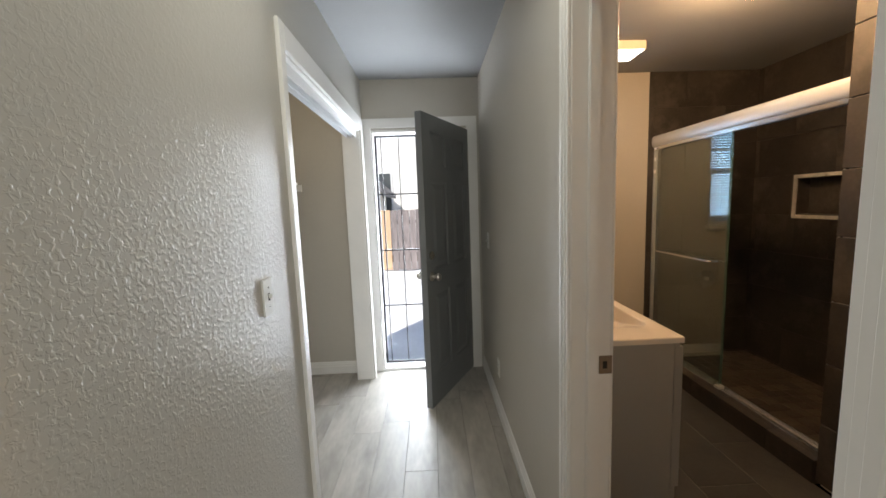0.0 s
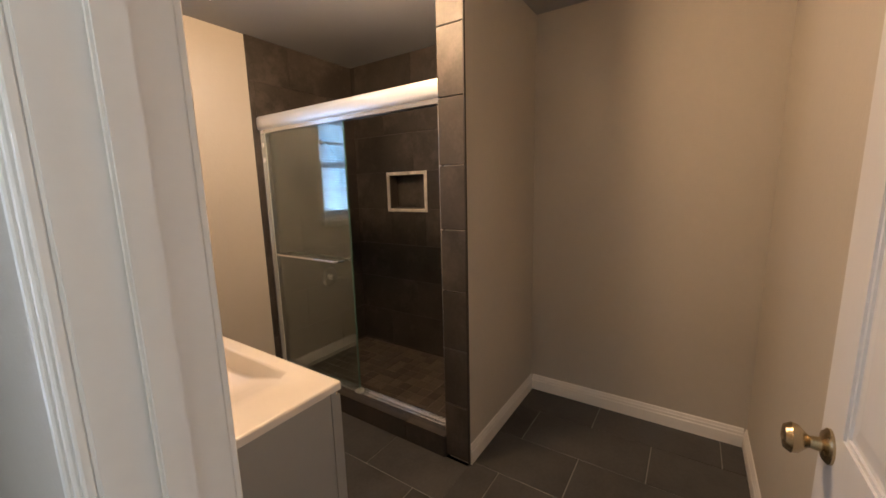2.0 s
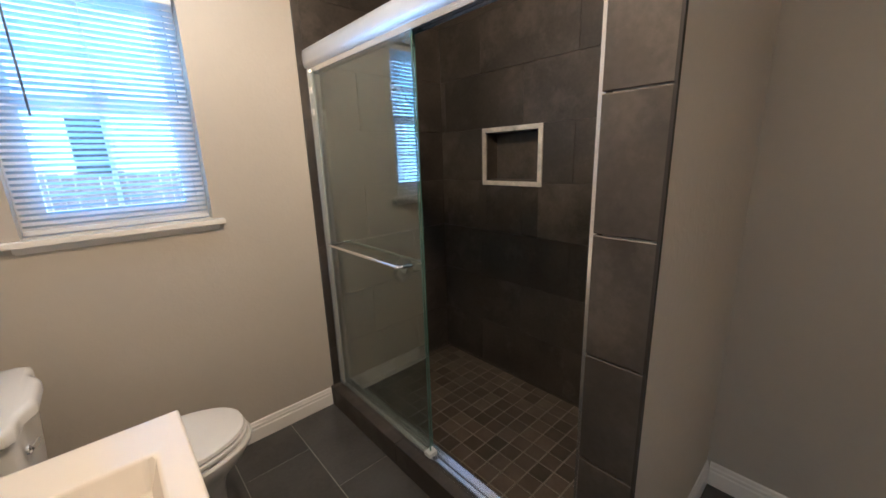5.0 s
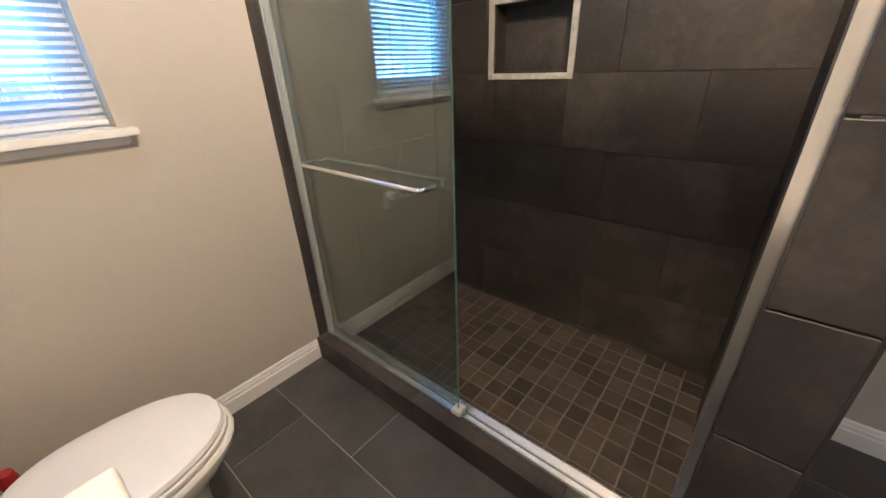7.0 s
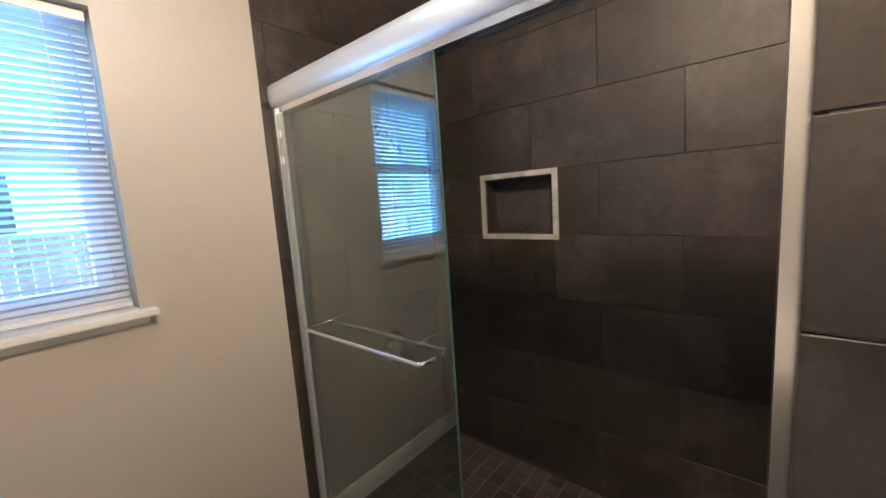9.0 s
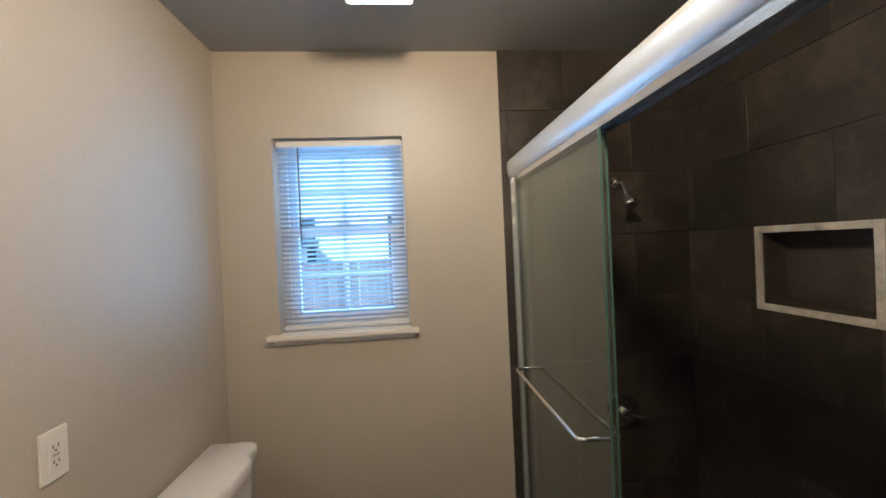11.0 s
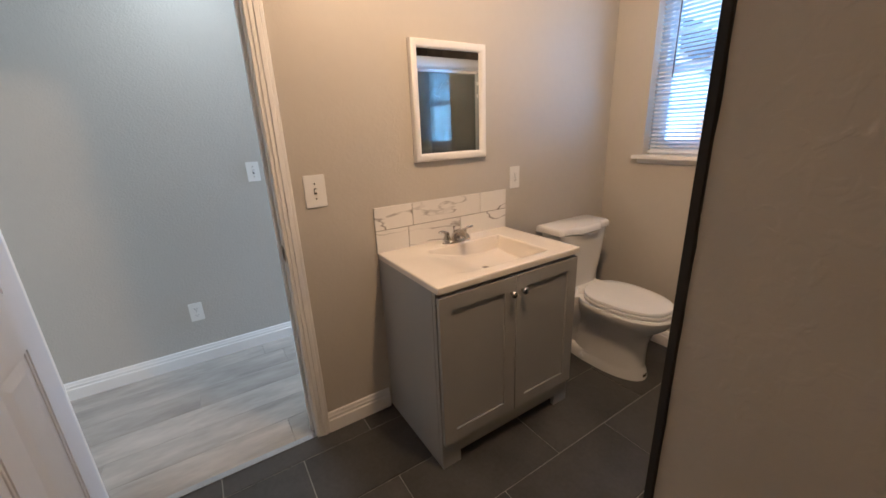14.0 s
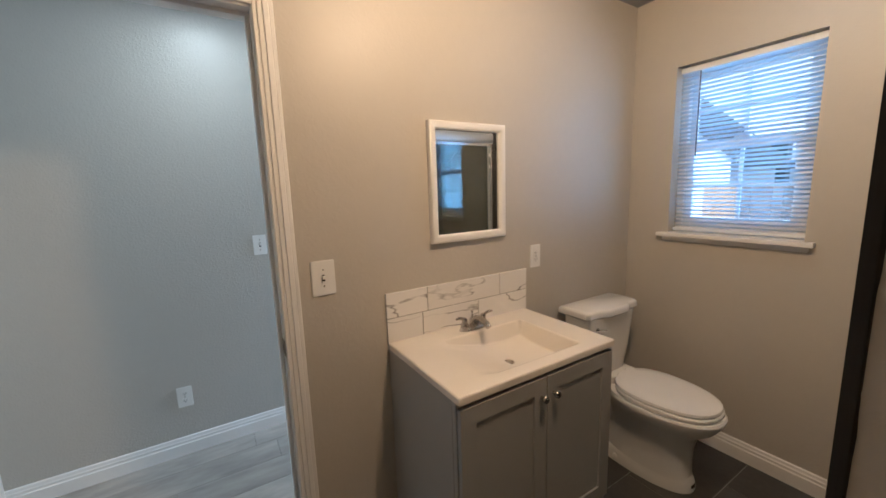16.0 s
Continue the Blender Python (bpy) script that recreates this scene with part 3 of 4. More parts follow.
track = thing("closet_track", (-1.14, 2.315, 1.965), "white sliding door track under the closet head", "track")
boxes("track", VINYL, [(-0.035, 0.035, 0, 1.53, 0.046, 0.050), (-0.037, -0.033, 0, 1.53, 0, 0.05), (-0.002, 0.002, 0, 1.53, 0, 0.046), (0.033, 0.037, 0, 1.53, 0, 0.05)], track)

# ---- bathroom door ----
door_2 = thing("door_2", (0.010, 1.212, 0.012), "white painted six-panel bathroom door standing open against the wall", "door", rz=-0.1)
bm = bmesh.new()
panel_door(bm, 0.728, 2.005, 0.035, ROWS)
part("leaf", bm, DOORW, door_2)
for s in (-1, 1):
    knob(door_2, 0.670, 0.925, s * 0.0175, s, BRASS, "aged brass door knob")
boxes("latch_plate", BRASS, [(0.728, 0.7295, -0.012, 0.012, 0.875, 0.935)], door_2, "small brass latch plate")
for z in (0.2, 1.0, 1.8):
    hinge(door_2, z, -0.018, BRASS)

# ---- window with blind ----
window = tagged(new("window_1"), "white vinyl double-hung window with grilles", kind="structure")
window.location = (0.24, 4.0, 1.165)
WX, WZ = 0.586, 0.886
boxes("window_frame", VINYL, [(0, 0.036, 0.075, 0.135, 0, WZ), (WX - 0.036, WX, 0.075, 0.135, 0, WZ), (0.036, WX - 0.036, 0.075, 0.135, 0, 0.034),
                              (0.036, WX - 0.036, 0.075, 0.135, WZ - 0.036, WZ)], window, bevel=0.002)
boxes("window_sash", VINYL, [(0.036, 0.078, 0.08, 0.105, 0.034, 0.484), (WX - 0.078, WX - 0.036, 0.08, 0.105, 0.034, 0.484), (0.078, WX - 0.078, 0.08, 0.105, 0.034, 0.084),
                             (0.078, WX - 0.078, 0.08, 0.105, 0.440, 0.484)], window, bevel=0.002)
boxes("window_sash", VINYL, [(0.036, 0.070, 0.107, 0.130, 0.44, WZ - 0.036), (WX - 0.070, WX - 0.036, 0.107, 0.130, 0.44, WZ - 0.036),
                             (0.07, WX - 0.07, 0.107, 0.130, WZ - 0.072, WZ - 0.036)], window, bevel=0.002)
boxes("grille", VINYL, [(WX / 2 - 0.008, WX / 2 + 0.008, 0.088, 0.098, 0.084, 0.44), (0.078, WX - 0.078, 0.089, 0.097, 0.252, 0.262)], window)
boxes("grille", VINYL, [(WX / 2 - 0.009, WX / 2 + 0.009, 0.114, 0.124, 0.484, WZ - 0.072), (0.07, WX - 0.07, 0.115, 0.123, 0.640, 0.658)], window)
for y, z0, z1 in ((0.091, 0.084, 0.44), (0.117, 0.484, WZ - 0.072)):
    p = boxes("pane", WGLASS, [(0.07, WX - 0.07, y, y + 0.004, z0, z1)], window)
    p.visible_shadow = False
boxes("latch", VINYL, [(WX / 2 - 0.032, WX / 2 + 0.032, 0.068, 0.10, 0.484, 0.502)], window, bevel=0.002)
sill = tagged(boxes("window_sill", TRIM, [(0.195, 0.865, 3.955, YN, 1.145, 1.166), (0.24, 0.826, YN, 4.075, 1.165, 1.169)], bevel=0.003), "white painted window sill", kind="structure")
tagged(boxes("trim_sill", TRIM, [(0.215, 0.845, 3.984, YN, 1.119, 1.145)], bevel=0.005), "white apron under the window sill", kind="structure")

blind = thing("window_blind", (0.247, 4.045, 1.172), "lowered white mini blind with open slats in the bathroom window", "window blind")
BW = 0.572
boxes("headrail", VINYL, [(0, BW, -0.014, 0.014, 0.845, 0.873)], blind, bevel=0.002)
boxes("bottom_rail", VINYL, [(0, BW, -0.012, 0.012, 0.004, 0.018)], blind, bevel=0.002)
bm = bmesh.new()
prof = [(-0.0125, -0.0016), (-0.006, 0.0), (0, 0.0007), (0.006, 0.0), (0.0125, -0.0016)]
tilt = radians(-23)
top = [bm.verts.new((x, a * math.cos(tilt) - b * math.sin(tilt), a * math.sin(tilt) + b * math.cos(tilt))) for x in (0.002, BW - 0.002) for a, b in prof]
for i in range(4):
    bm.faces.new((top[i], top[i + 1], top[i + 6], top[i + 5]))
bm.normal_update()
bmesh.ops.solidify(bm, geom=list(bm.faces), thickness=0.0006)
slat = part("slat", bm, SLAT, blind, smooth=True)
slat.location = (0, 0, 0.034)
for k in range(1, 39):
    s = slat.copy()
    scene.collection.objects.link(s)
    s.location = (0, 0, 0.034 + 0.0211 * k)
for x in (0.09, BW / 2, BW - 0.09):
    for y in (-0.013, 0.013):
        bm = bmesh.new()
        tube(bm, ((x, y, 0.01), (x, y, 0.85)), 0.0006, 5)
        part("ladder_cord", bm, VINYL, blind)
bm = bmesh.new()
tube(bm, ((0.10, -0.022, 0.84), (0.10, -0.024, 0.41)), 0.0035, 8)
part("wand", bm, WANDM, blind, "smoky tilt wand")

# ---- vanity ----
van = thing("vanity", (0.002, 2.352, 0), "grey shaker bathroom vanity with two doors", "vanity")
VW, VD, VH = 0.755, 0.492, 0.803
for b in ((0, VD - 0.0225, 0, 0.016, 0, VH), (0, VD - 0.0225, VW - 0.016, VW, 0, VH)):
    boxes("side_panel", CABINET, [b], van, bevel=0.001)
boxes("bottom_panel", CABINET, [(0, VD - 0.02, 0.016, VW - 0.016, 0.11, 0.126)], van)
boxes("back_panel", CABINET, [(0, 0.012, 0.016, VW - 0.016, 0.126, VH)], van)
boxes("toe_board", DARK, [(0.41, 0.42, 0.016, VW - 0.016, 0, 0.11)], van)
boxes("face_frame", CABINET, [(VD - 0.02, VD, 0, 0.09, 0, 0.125), (VD - 0.02, VD, VW - 0.09, VW, 0, 0.125), (VD - 0.02, VD, 0.09, VW - 0.09, 0.055, 0.125),
                              (VD - 0.02, VD, 0, VW, 0.780, VH), (VD - 0.02, VD, 0, 0.02, 0.125, 0.78), (VD - 0.02, VD, VW - 0.02, VW, 0.125, 0.78)], van)
for y0, y1, ky in ((0.004, VW / 2 - 0.002, VW / 2 - 0.030), (VW / 2 + 0.002, VW - 0.004, VW / 2 + 0.030)):
    bm = bmesh.new()
    x0, x1, st = VD + 0.001, VD + 0.019, 0.060
    rects = [[bm.verts.new((x, *p)) for p in ((y0 + i, 0.13 + i), (y1 - i, 0.13 + i), (y1 - i, 0.785 - i), (y0 + i, 0.785 - i))]
             for x, i in ((x0, 0), (x1, 0), (x1, st), (x0 + 0.011, st))]
    for ra, rb in zip(rects, rects[1:]):
        for k in range(4):
            bm.faces.new((ra[k], ra[(k + 1) % 4], rb[(k + 1) % 4], rb[k]))
    bm.faces.new(rects[3])
    bm.faces.new(list(reversed(rects[0])))
    d = part("cabinet_door", bm, CABINET, van, bevel=0.0012, segs=1)
    bm = bmesh.new()
    lathe(bm, ((0.006, 0), (0.005, 0.012), (0.013, 0.016), (0.015, 0.022), (0.012, 0.027), (0.004, 0.029)), Matrix.Translation((x1, ky, 0.715)) @ Matrix.Rotation(radians(90), 4, "Y"), 20)
    part("knob", bm, BRUSHED, d, "round nickel cabinet knob", smooth=True)

# the moulded top with its basin
TW, TD = 0.762, 0.514
bm = bmesh.new()
xs = [0, 0.115, 0.135, 0.20, 0.30, 0.40, 0.435, 0.455, TD]
ys = [0, 0.13, 0.20, 0.29, 0.388, 0.51, 0.602, 0.622, TW]
fx, fy = (0, 0, 0.80, 0.95, 1, 0.96, 0.82, 0, 0), (0, 0, 0.20, 0.55, 0.88, 1, 0.90, 0, 0)


def basin_z(i, j):
    return 0.026 - 0.088 * fx[i] * fy[j]


grid = [[bm.verts.new((x, y, basin_z(i, j))) for j, y in enumerate(ys)] for i, x in enumerate(xs)]
for i in range(8):
    for j in range(8):
        bm.faces.new((grid[i][j], grid[i + 1][j], grid[i + 1][j + 1], grid[i][j + 1]))
rim = [grid[i][0] for i in range(9)] + [grid[8][j] for j in range(1, 9)] + [grid[i][8] for i in range(7, -1, -1)] + [grid[0][j] for j in range(7, 0, -1)]
low = [bm.verts.new((v.co.x, v.co.y, 0)) for v in rim]
for k in range(len(rim)):
    bm.faces.new((rim[k], rim[(k + 1) % len(rim)], low[(k + 1) % len(rim)], low[k]))
ob = topo = part("sink_top", bm, BASIN, van, "cream-white moulded sink top with a rectangular basin", smooth=True)
ob.location = (0, -0.001, 0.803)
bv = ob.modifiers.new("soft_edges", "BEVEL")
bv.width, bv.segments, bv.limit_method, bv.angle_limit = 0.006, 3, "ANGLE", radians(22)
bm = bmesh.new()
lathe(bm, ((0.022, 0), (0.022, 0.003), (0.015, 0.004), (0.014, 0.001)), Matrix.Translation((0.300, 0.388, -0.052)), 24)
part("drain", bm, BRUSHED, topo, "round nickel drain", smooth=True)
bm = bmesh.new()
lathe(bm, ((0.013, 0), (0.012, 0.005), (0.004, 0.007)), Matrix.Translation((0.300, 0.388, -0.050)), 20)
part("stopper", bm, BRUSHED, topo, "nickel stopper", smooth=True)

faucet = thing("faucet", (0.075, 2.735, 0.826), "brushed nickel two-handle centerset faucet", "faucet")
bm = bmesh.new()
ring = lambda w, d, z: [Vector((d * math.cos(a), w * math.sin(a) * (1.0 if abs(math.sin(a)) < 0.7 else 1.0), z)) for a in (2 * math.pi * k / 28 for k in range(28))]
loft(bm, [ring(0.078, 0.028, 0), ring(0.078, 0.028, 0.008), ring(0.070, 0.022, 0.016), ring(0.045, 0.017, 0.020)])
part("base", bm, BRUSHED, faucet, smooth=True)
bm = bmesh.new()
tube(bm, ((0, 0, 0.01), (0.004, 0, 0.030), (0.022, 0, 0.050), (0.055, 0, 0.058), (0.088, 0, 0.050), (0.105, 0, 0.036)), (0.021, 0.021, 0.019, 0.016, 0.014, 0.013), 16)
part("spout", bm, BRUSHED, faucet, smooth=True)
bm = bmesh.new()
tube(bm, ((-0.012, 0, 0.02), (-0.014, 0, 0.072)), 0.0025, 8)
lathe(bm, ((0.003, 0), (0.006, 0.004), (0.004, 0.010)), Matrix.Translation((-0.014, 0, 0.070)), 12)
part("lift_rod", bm, BRUSHED, faucet, smooth=True)
for s in (-1, 1):
    bm = bmesh.new()
    lathe(bm, ((0.019, 0), (0.017, 0.018), (0.012, 0.030), (0.013, 0.040), (0.010, 0.048), (0.003, 0.051)), Matrix.Translation((0, s * 0.051, 0.010)), 20)
    tube(bm, ((0, s * 0.051, 0.052), (0.004, s * 0.066, 0.062), (0.006, s * 0.085, 0.066), (0.006, s * 0.100, 0.064)), (0.007, 0.0065, 0.007, 0.005), 10)
    part("handle", bm, BRUSHED, faucet, "nickel lever handle", smooth=True)

splash = thing("backsplash", (0.0, 2.348, 0.826), "white veined marble-look tile backsplash over the vanity", "backsplash")
boxes("backing", GROUT, [(0.0, 0.006, 0.001, 0.769, 0, 0.211)], splash)
for y0, y1, z0, z1 in ((0, 0.163, 0, 0.104), (0.166, 0.462, 0, 0.104), (0.465, 0.770, 0, 0.104), (0, 0.190, 0.107, 0.212), (0.193, 0.592, 0.107, 0.212), (0.595, 0.770, 0.107, 0.212)):
    bm = bmesh.new()
    box(bm, 0.003, 0.010, y0, y1, z0, z1)
    part("tile", bm, MARBLE, splash, bevel=0.0008, segs=1)

mir = thing("mirror_cabinet", (0.0, 2.568, 1.219), "small wall mirror with a wide white wooden frame", "mirror")
MW, MH, MF, MT = 0.405, 0.508, 0.037, 0.028
bm = bmesh.new()
moulding = ((0.001, 0.0), (MT - 0.008, 0.0), (MT - 0.002, 0.004), (MT, 0.010), (MT, 0.022), (MT - 0.003, 0.028), (MT - 0.008, MF - 0.004), (0.012, MF), (0.001, MF))
rings = [[bm.verts.new((x, cy * (1 if cy else 0) + (d if cy == 0 else -d), (d if cz == 0 else cz - d))) for x, d in moulding]
         for cy, cz in ((0, 0), (MW, 0), (MW, MH), (0, MH))]
for a in range(4):
    for k in range(len(moulding)):
        q = (k + 1) % len(moulding)
        bm.faces.new((rings[a][k], rings[(a + 1) % 4][k], rings[(a + 1) % 4][q], rings[a][q]))
part("frame", bm, TRIM, mir, smooth=True)
boxes("glass", MIRROR, [(0.001, 0.014, MF - 0.003, MW - MF + 0.003, MF - 0.003, MH - MF + 0.003)], mir, "clear mirror glass")

# ---- toilet ----
toilet = thing("toilet", (0.015, 3.575, 0), "white two-piece toilet with its lid down", "toilet")


def oval(cx, rx0, rx1, ry, z, n=32, power=2.3):
    """An egg-shaped ring: rx0 to the back, rx1 to the front."""
    out = []
    for k in range(n):
        a = 2 * math.pi * k / n
        c, s = math.cos(a), math.sin(a)
        px, py = math.copysign(abs(c) ** (2 / power), c), math.copysign(abs(s) ** (2 / power), s)
        out.append((cx + px * (rx1 if c > 0 else rx0), py * ry, z))
    return out


bm = bmesh.new()
loft(bm, [oval(0.36, 0.27, 0.272, 0.118, 0), oval(0.36, 0.27, 0.272, 0.118, 0.018), oval(0.36, 0.265, 0.267, 0.114, 0.040), oval(0.37, 0.255, 0.250, 0.110, 0.056),
          oval(0.40, 0.22, 0.212, 0.108, 0.064), oval(0.40, 0.21, 0.210, 0.108, 0.14),
          oval(0.40, 0.20, 0.214, 0.112, 0.21), oval(0.41, 0.20, 0.226, 0.132, 0.28), oval(0.42, 0.21, 0.280, 0.165, 0.335), oval(0.43, 0.21, 0.298, 0.186, 0.38), oval(0.43, 0.21, 0.300, 0.188, 0.396), oval(0.43, 0.21, 0.294, 0.182, 0.406)])
part("bowl", bm, CERAMIC, toilet, smooth=True)
bm = bmesh.new()
loft(bm, [oval(0.628, 0.006, 0.0045, 0.017, z, 12, 2.0) for z in (0.020, 0.034)])
part("scuff", bm, DARK, toilet, "small dark scuff on the foot")
bm = bmesh.new()
loft(bm, [oval(0.20, 0.10, 0.14, 0.062, 0.045, power=3), oval(0.20, 0.12, 0.14, 0.070, 0.13, power=3), oval(0.16, 0.10, 0.14, 0.085, 0.20, power=4), oval(0.14, 0.11, 0.14, 0.14, 0.30, power=4), oval(0.14, 0.125, 0.14, 0.175, 0.385, power=5), oval(0.14, 0.125, 0.14, 0.175, 0.405, power=5)])
part("shelf", bm, CERAMIC, toilet, smooth=True)
bm = bmesh.new()
loft(bm, [oval(0.100, 0.085, 0.070, 0.172, 0.405, power=5), oval(0.103, 0.092, 0.083, 0.192, 0.55, power=5), oval(0.105, 0.098, 0.095, 0.213, 0.755, power=5)])
part("tank", bm, CERAMIC, toilet, smooth=True)


def lid_ring(z, g):
    """The tank lid: straight at the back, bowed out in the middle of the front."""
    pts = []
    for k in range(25):
        y = -0.222 + 0.444 * k / 24
        bow = 0.5 + 0.5 * math.cos(math.pi * min(1, max(0, (abs(y) - 0.07) / 0.075)))
        corner = 0.020 * max(0, (abs(y) - 0.195) / 0.027) ** 2
        pts.append((0.198 + 0.026 * bow - corner - g, y * (1 - g / 0.222), z))
    return pts + [(0.004 + g, 0.222 - g, z), (0.004 + g, -0.222 + g, z)]


bm = bmesh.new()
loft(bm, [lid_ring(0.756, 0.006), lid_ring(0.762, 0), lid_ring(0.784, 0), lid_ring(0.794, 0.004), lid_ring(0.800, 0.014)])
part("tank_lid", bm, CERAMIC, toilet, smooth=True)
bm = bmesh.new()
loft(bm, [oval(0.435, 0.18, 0.279, 0.174, 0.408), oval(0.435, 0.18, 0.283, 0.178, 0.413), oval(0.435, 0.18, 0.283, 0.178, 0.424), oval(0.435, 0.18, 0.279, 0.174, 0.428)])
part("seat_ring", bm, SEAT, toilet, smooth=True)
bm = bmesh.new()
loft(bm, [oval(0.435, 0.185, 0.275, 0.170, 0.431), oval(0.435, 0.185, 0.278, 0.173, 0.436), oval(0.435, 0.185, 0.274, 0.169, 0.447), oval(0.435, 0.18, 0.258, 0.154, 0.454), oval(0.43, 0.14, 0.18, 0.10, 0.457)])
part("seat_lid", bm, SEAT, toilet, smooth=True)
for s in (-1, 1):
    bm = bmesh.new()
    box(bm, 0.225, 0.262, s * 0.075 - 0.018, s * 0.075 + 0.018, 0.405, 0.440)
    part("seat_hinge", bm, SEAT, toilet, bevel=0.004)
    bm = bmesh.new()
    lathe(bm, ((0.016, 0), (0.016, 0.010), (0.008, 0.022)), Matrix.Translation((0.30, s * 0.108, 0.020)), 16)
    part("bolt_cap", bm, CERAMIC, toilet, smooth=True)
bm = bmesh.new()
lathe(bm, ((0.012, 0), (0.012, 0.006), (0.006, 0.010)), Matrix.Translation((0.196, -0.150, 0.700)) @ Matrix.Rotation(radians(90), 4, "Y"), 14)
tube(bm, ((0.206, -0.150, 0.700), (0.212, -0.125, 0.697), (0.212, -0.090, 0.690)), (0.005, 0.006, 0.005), 8)
part("flush_handle", bm, CHROME, toilet, "chrome flush lever", smooth=True)

bm = bmesh.new()
tube(bm, ((0.100, 0.150, 0.420), (0.098, 0.162, 0.370), (0.075, 0.205, 0.300), (0.050, 0.235, 0.240), (0.040, 0.240, 0.200)), 0.006, 10)
part("supply_hose", bm, SEAL, toilet, "grey braided water supply hose", smooth=True)
bm = bmesh.new()
tube(bm, ((-0.013, 0.240, 0.185), (0.040, 0.240, 0.185)), 0.009, 10)
lathe(bm, ((0.024, 0), (0.022, 0.004), (0.009, 0.006)), Matrix.Translation((-0.013, 0.240, 0.185)) @ Matrix.Rotation(radians(90), 4, "Y"), 18)
part("stop_valve", bm, CHROME, toilet, "chrome wall stop valve", smooth=True)

# ---- plunger beside the toilet ----
plunger = thing("plunger", (0.285, 3.860, 0), "small red plastic plunger standing beside the toilet", "plunger")
bm = bmesh.new()
lathe(bm, ((0.066, 0.0), (0.070, 0.010), (0.066, 0.035), (0.050, 0.070), (0.026, 0.092), (0.018, 0.100)))
part("cup", bm, RED, plunger, smooth=True)
bm = bmesh.new()
tube(bm, ((0, 0, 0.098), (0, 0, 0.30), (0, 0, 0.34), (0, 0, 0.375)), (0.011, 0.012, 0.022, 0.018))
part("handle", bm, RED, plunger, smooth=True)

# ---- shower ----
curb = tagged(boxes("shower_curb", DGROUT, [(1.278, 1.392, SY + 0.137, 3.992, -0.003, 0.112)]), "dark tiled shower curb", kind="structure")
pan = tagged(boxes("shower_pan", GROUT, [(1.392, 2.21, SY + 0.128, 3.99, -0.003, 0.026)]), "dark mosaic shower floor", kind="structure")

enclosure = thing("shower_enclosure", (1.344, 2.472, 0.12), "sliding glass shower enclosure with an aluminium header", "shower enclosure")
bm = bmesh.new()
prof = ((-0.022, 1.715), (-0.030, 1.724), (-0.034, 1.740), (-0.034, 1.774), (-0.030, 1.794), (-0.020, 1.803), (0.030, 1.803), (0.036, 1.793), (0.036, 1.715))
loft(bm, [[(x, y, z) for x, z in prof] for y in (0.002, 1.512)])
part("header", bm, HEADER, enclosure, "wide satin aluminium header rail", smooth=True)
for x in (-0.018, 0.004, 0.028):
    boxes("header_track", SATIN, [(x, x + 0.004, 0.03, 1.488, 1.692, 1.715)], enclosure)
boxes("bottom_track", SATIN, [(-0.030, 0.036, 0.002, 1.514, 0, 0.007), (-0.030, -0.026, 0.002, 1.514, 0.007, 0.024), (-0.002, 0.002, 0.002, 1.514, 0.007, 0.020), (0.030, 0.036, 0.002, 1.514, 0.007, 0.030)], enclosure)
for y0, y1 in ((0.002, 0.028), (1.484, 1.512)):
    boxes("wall_jamb", SATIN, [(-0.028, 0.034, y0, y1, 0.007, 1.715)], enclosure, bevel=0.002)
boxes("guide", SEAL, [(-0.034, 0.010, 0.673, 0.711, 0.020, 0.040)], enclosure, "small clear panel guide", bevel=0.002)
for x, y0, y1 in ((-0.014, 0.691, 1.480), (0.014, 0.712, 1.482)):
    g = boxes("glass_panel", SHGLASS, [(x - 0.003, x + 0.003, y0, y1, 0.022, 1.712)], enclosure, "clear greenish shower glass")
    g.visible_shadow = False
    boxes("glass_edge", EDGEGL, [(x - 0.0032, x + 0.0032, y0 - 0.0015, y0 - 0.0002, 0.022, 1.712)], g)
boxes("side_seal", SEAL, [(-0.0175, -0.0105, 1.458, 1.482, 0.022, 1.712)], enclosure, "translucent vertical seal")
for z in (1.50, 1.60):
    boxes("bumper", PLATE, [(-0.022, -0.004, 1.470, 1.486, z, z + 0.030)], enclosure, "small clear bumper", bevel=0.003)
for x0, xo in ((-0.017, -0.072), (0.017, 0.046)):
    bm = bmesh.new()
    y0, y1, z = 0.757, 1.360, 0.870
    r = 0.016 * (1 if xo > 0 else -1)
    tube(bm, ((x0, y0, z), (xo - r, y0, z), (xo - r * 0.3, y0 + 0.005, z), (xo, y0 + 0.016, z), (xo, y1 - 0.016, z), (xo - r * 0.3, y1 - 0.005, z), (xo - r, y1, z), (x0, y1, z)), 0.0075, 12)
    part("towel_bar", bm, CHROME, enclosure, "polished chrome towel bar", smooth=True)

head = thing("wall_shower", (1.835, 3.985, 1.80), "chrome shower head on a bent wall arm", "shower head")
bm = bmesh.new()
lathe(bm, ((0.026, 0), (0.024, 0.006), (0.010, 0.010)), Matrix.Rotation(radians(90), 4, "X"), 20)
part("flange", bm, CHROME, head, smooth=True)
bm = bmesh.new()
tube(bm, ((0, 0, 0), (0, -0.040, 0.002), (0, -0.072, -0.018), (0, -0.096, -0.055)), 0.010, 12)
part("arm", bm, CHROME, head, smooth=True)
bm = bmesh.new()
lathe(bm, ((0.011, 0), (0.014, 0.014), (0.013, 0.030), (0.026, 0.055), (0.032, 0.072), (0.030, 0.080)), Matrix.Translation((0, -0.094, -0.052)) @ Matrix.Rotation(radians(152), 4, "X"), 24)
part("head", bm, CHROME, head, smooth=True)

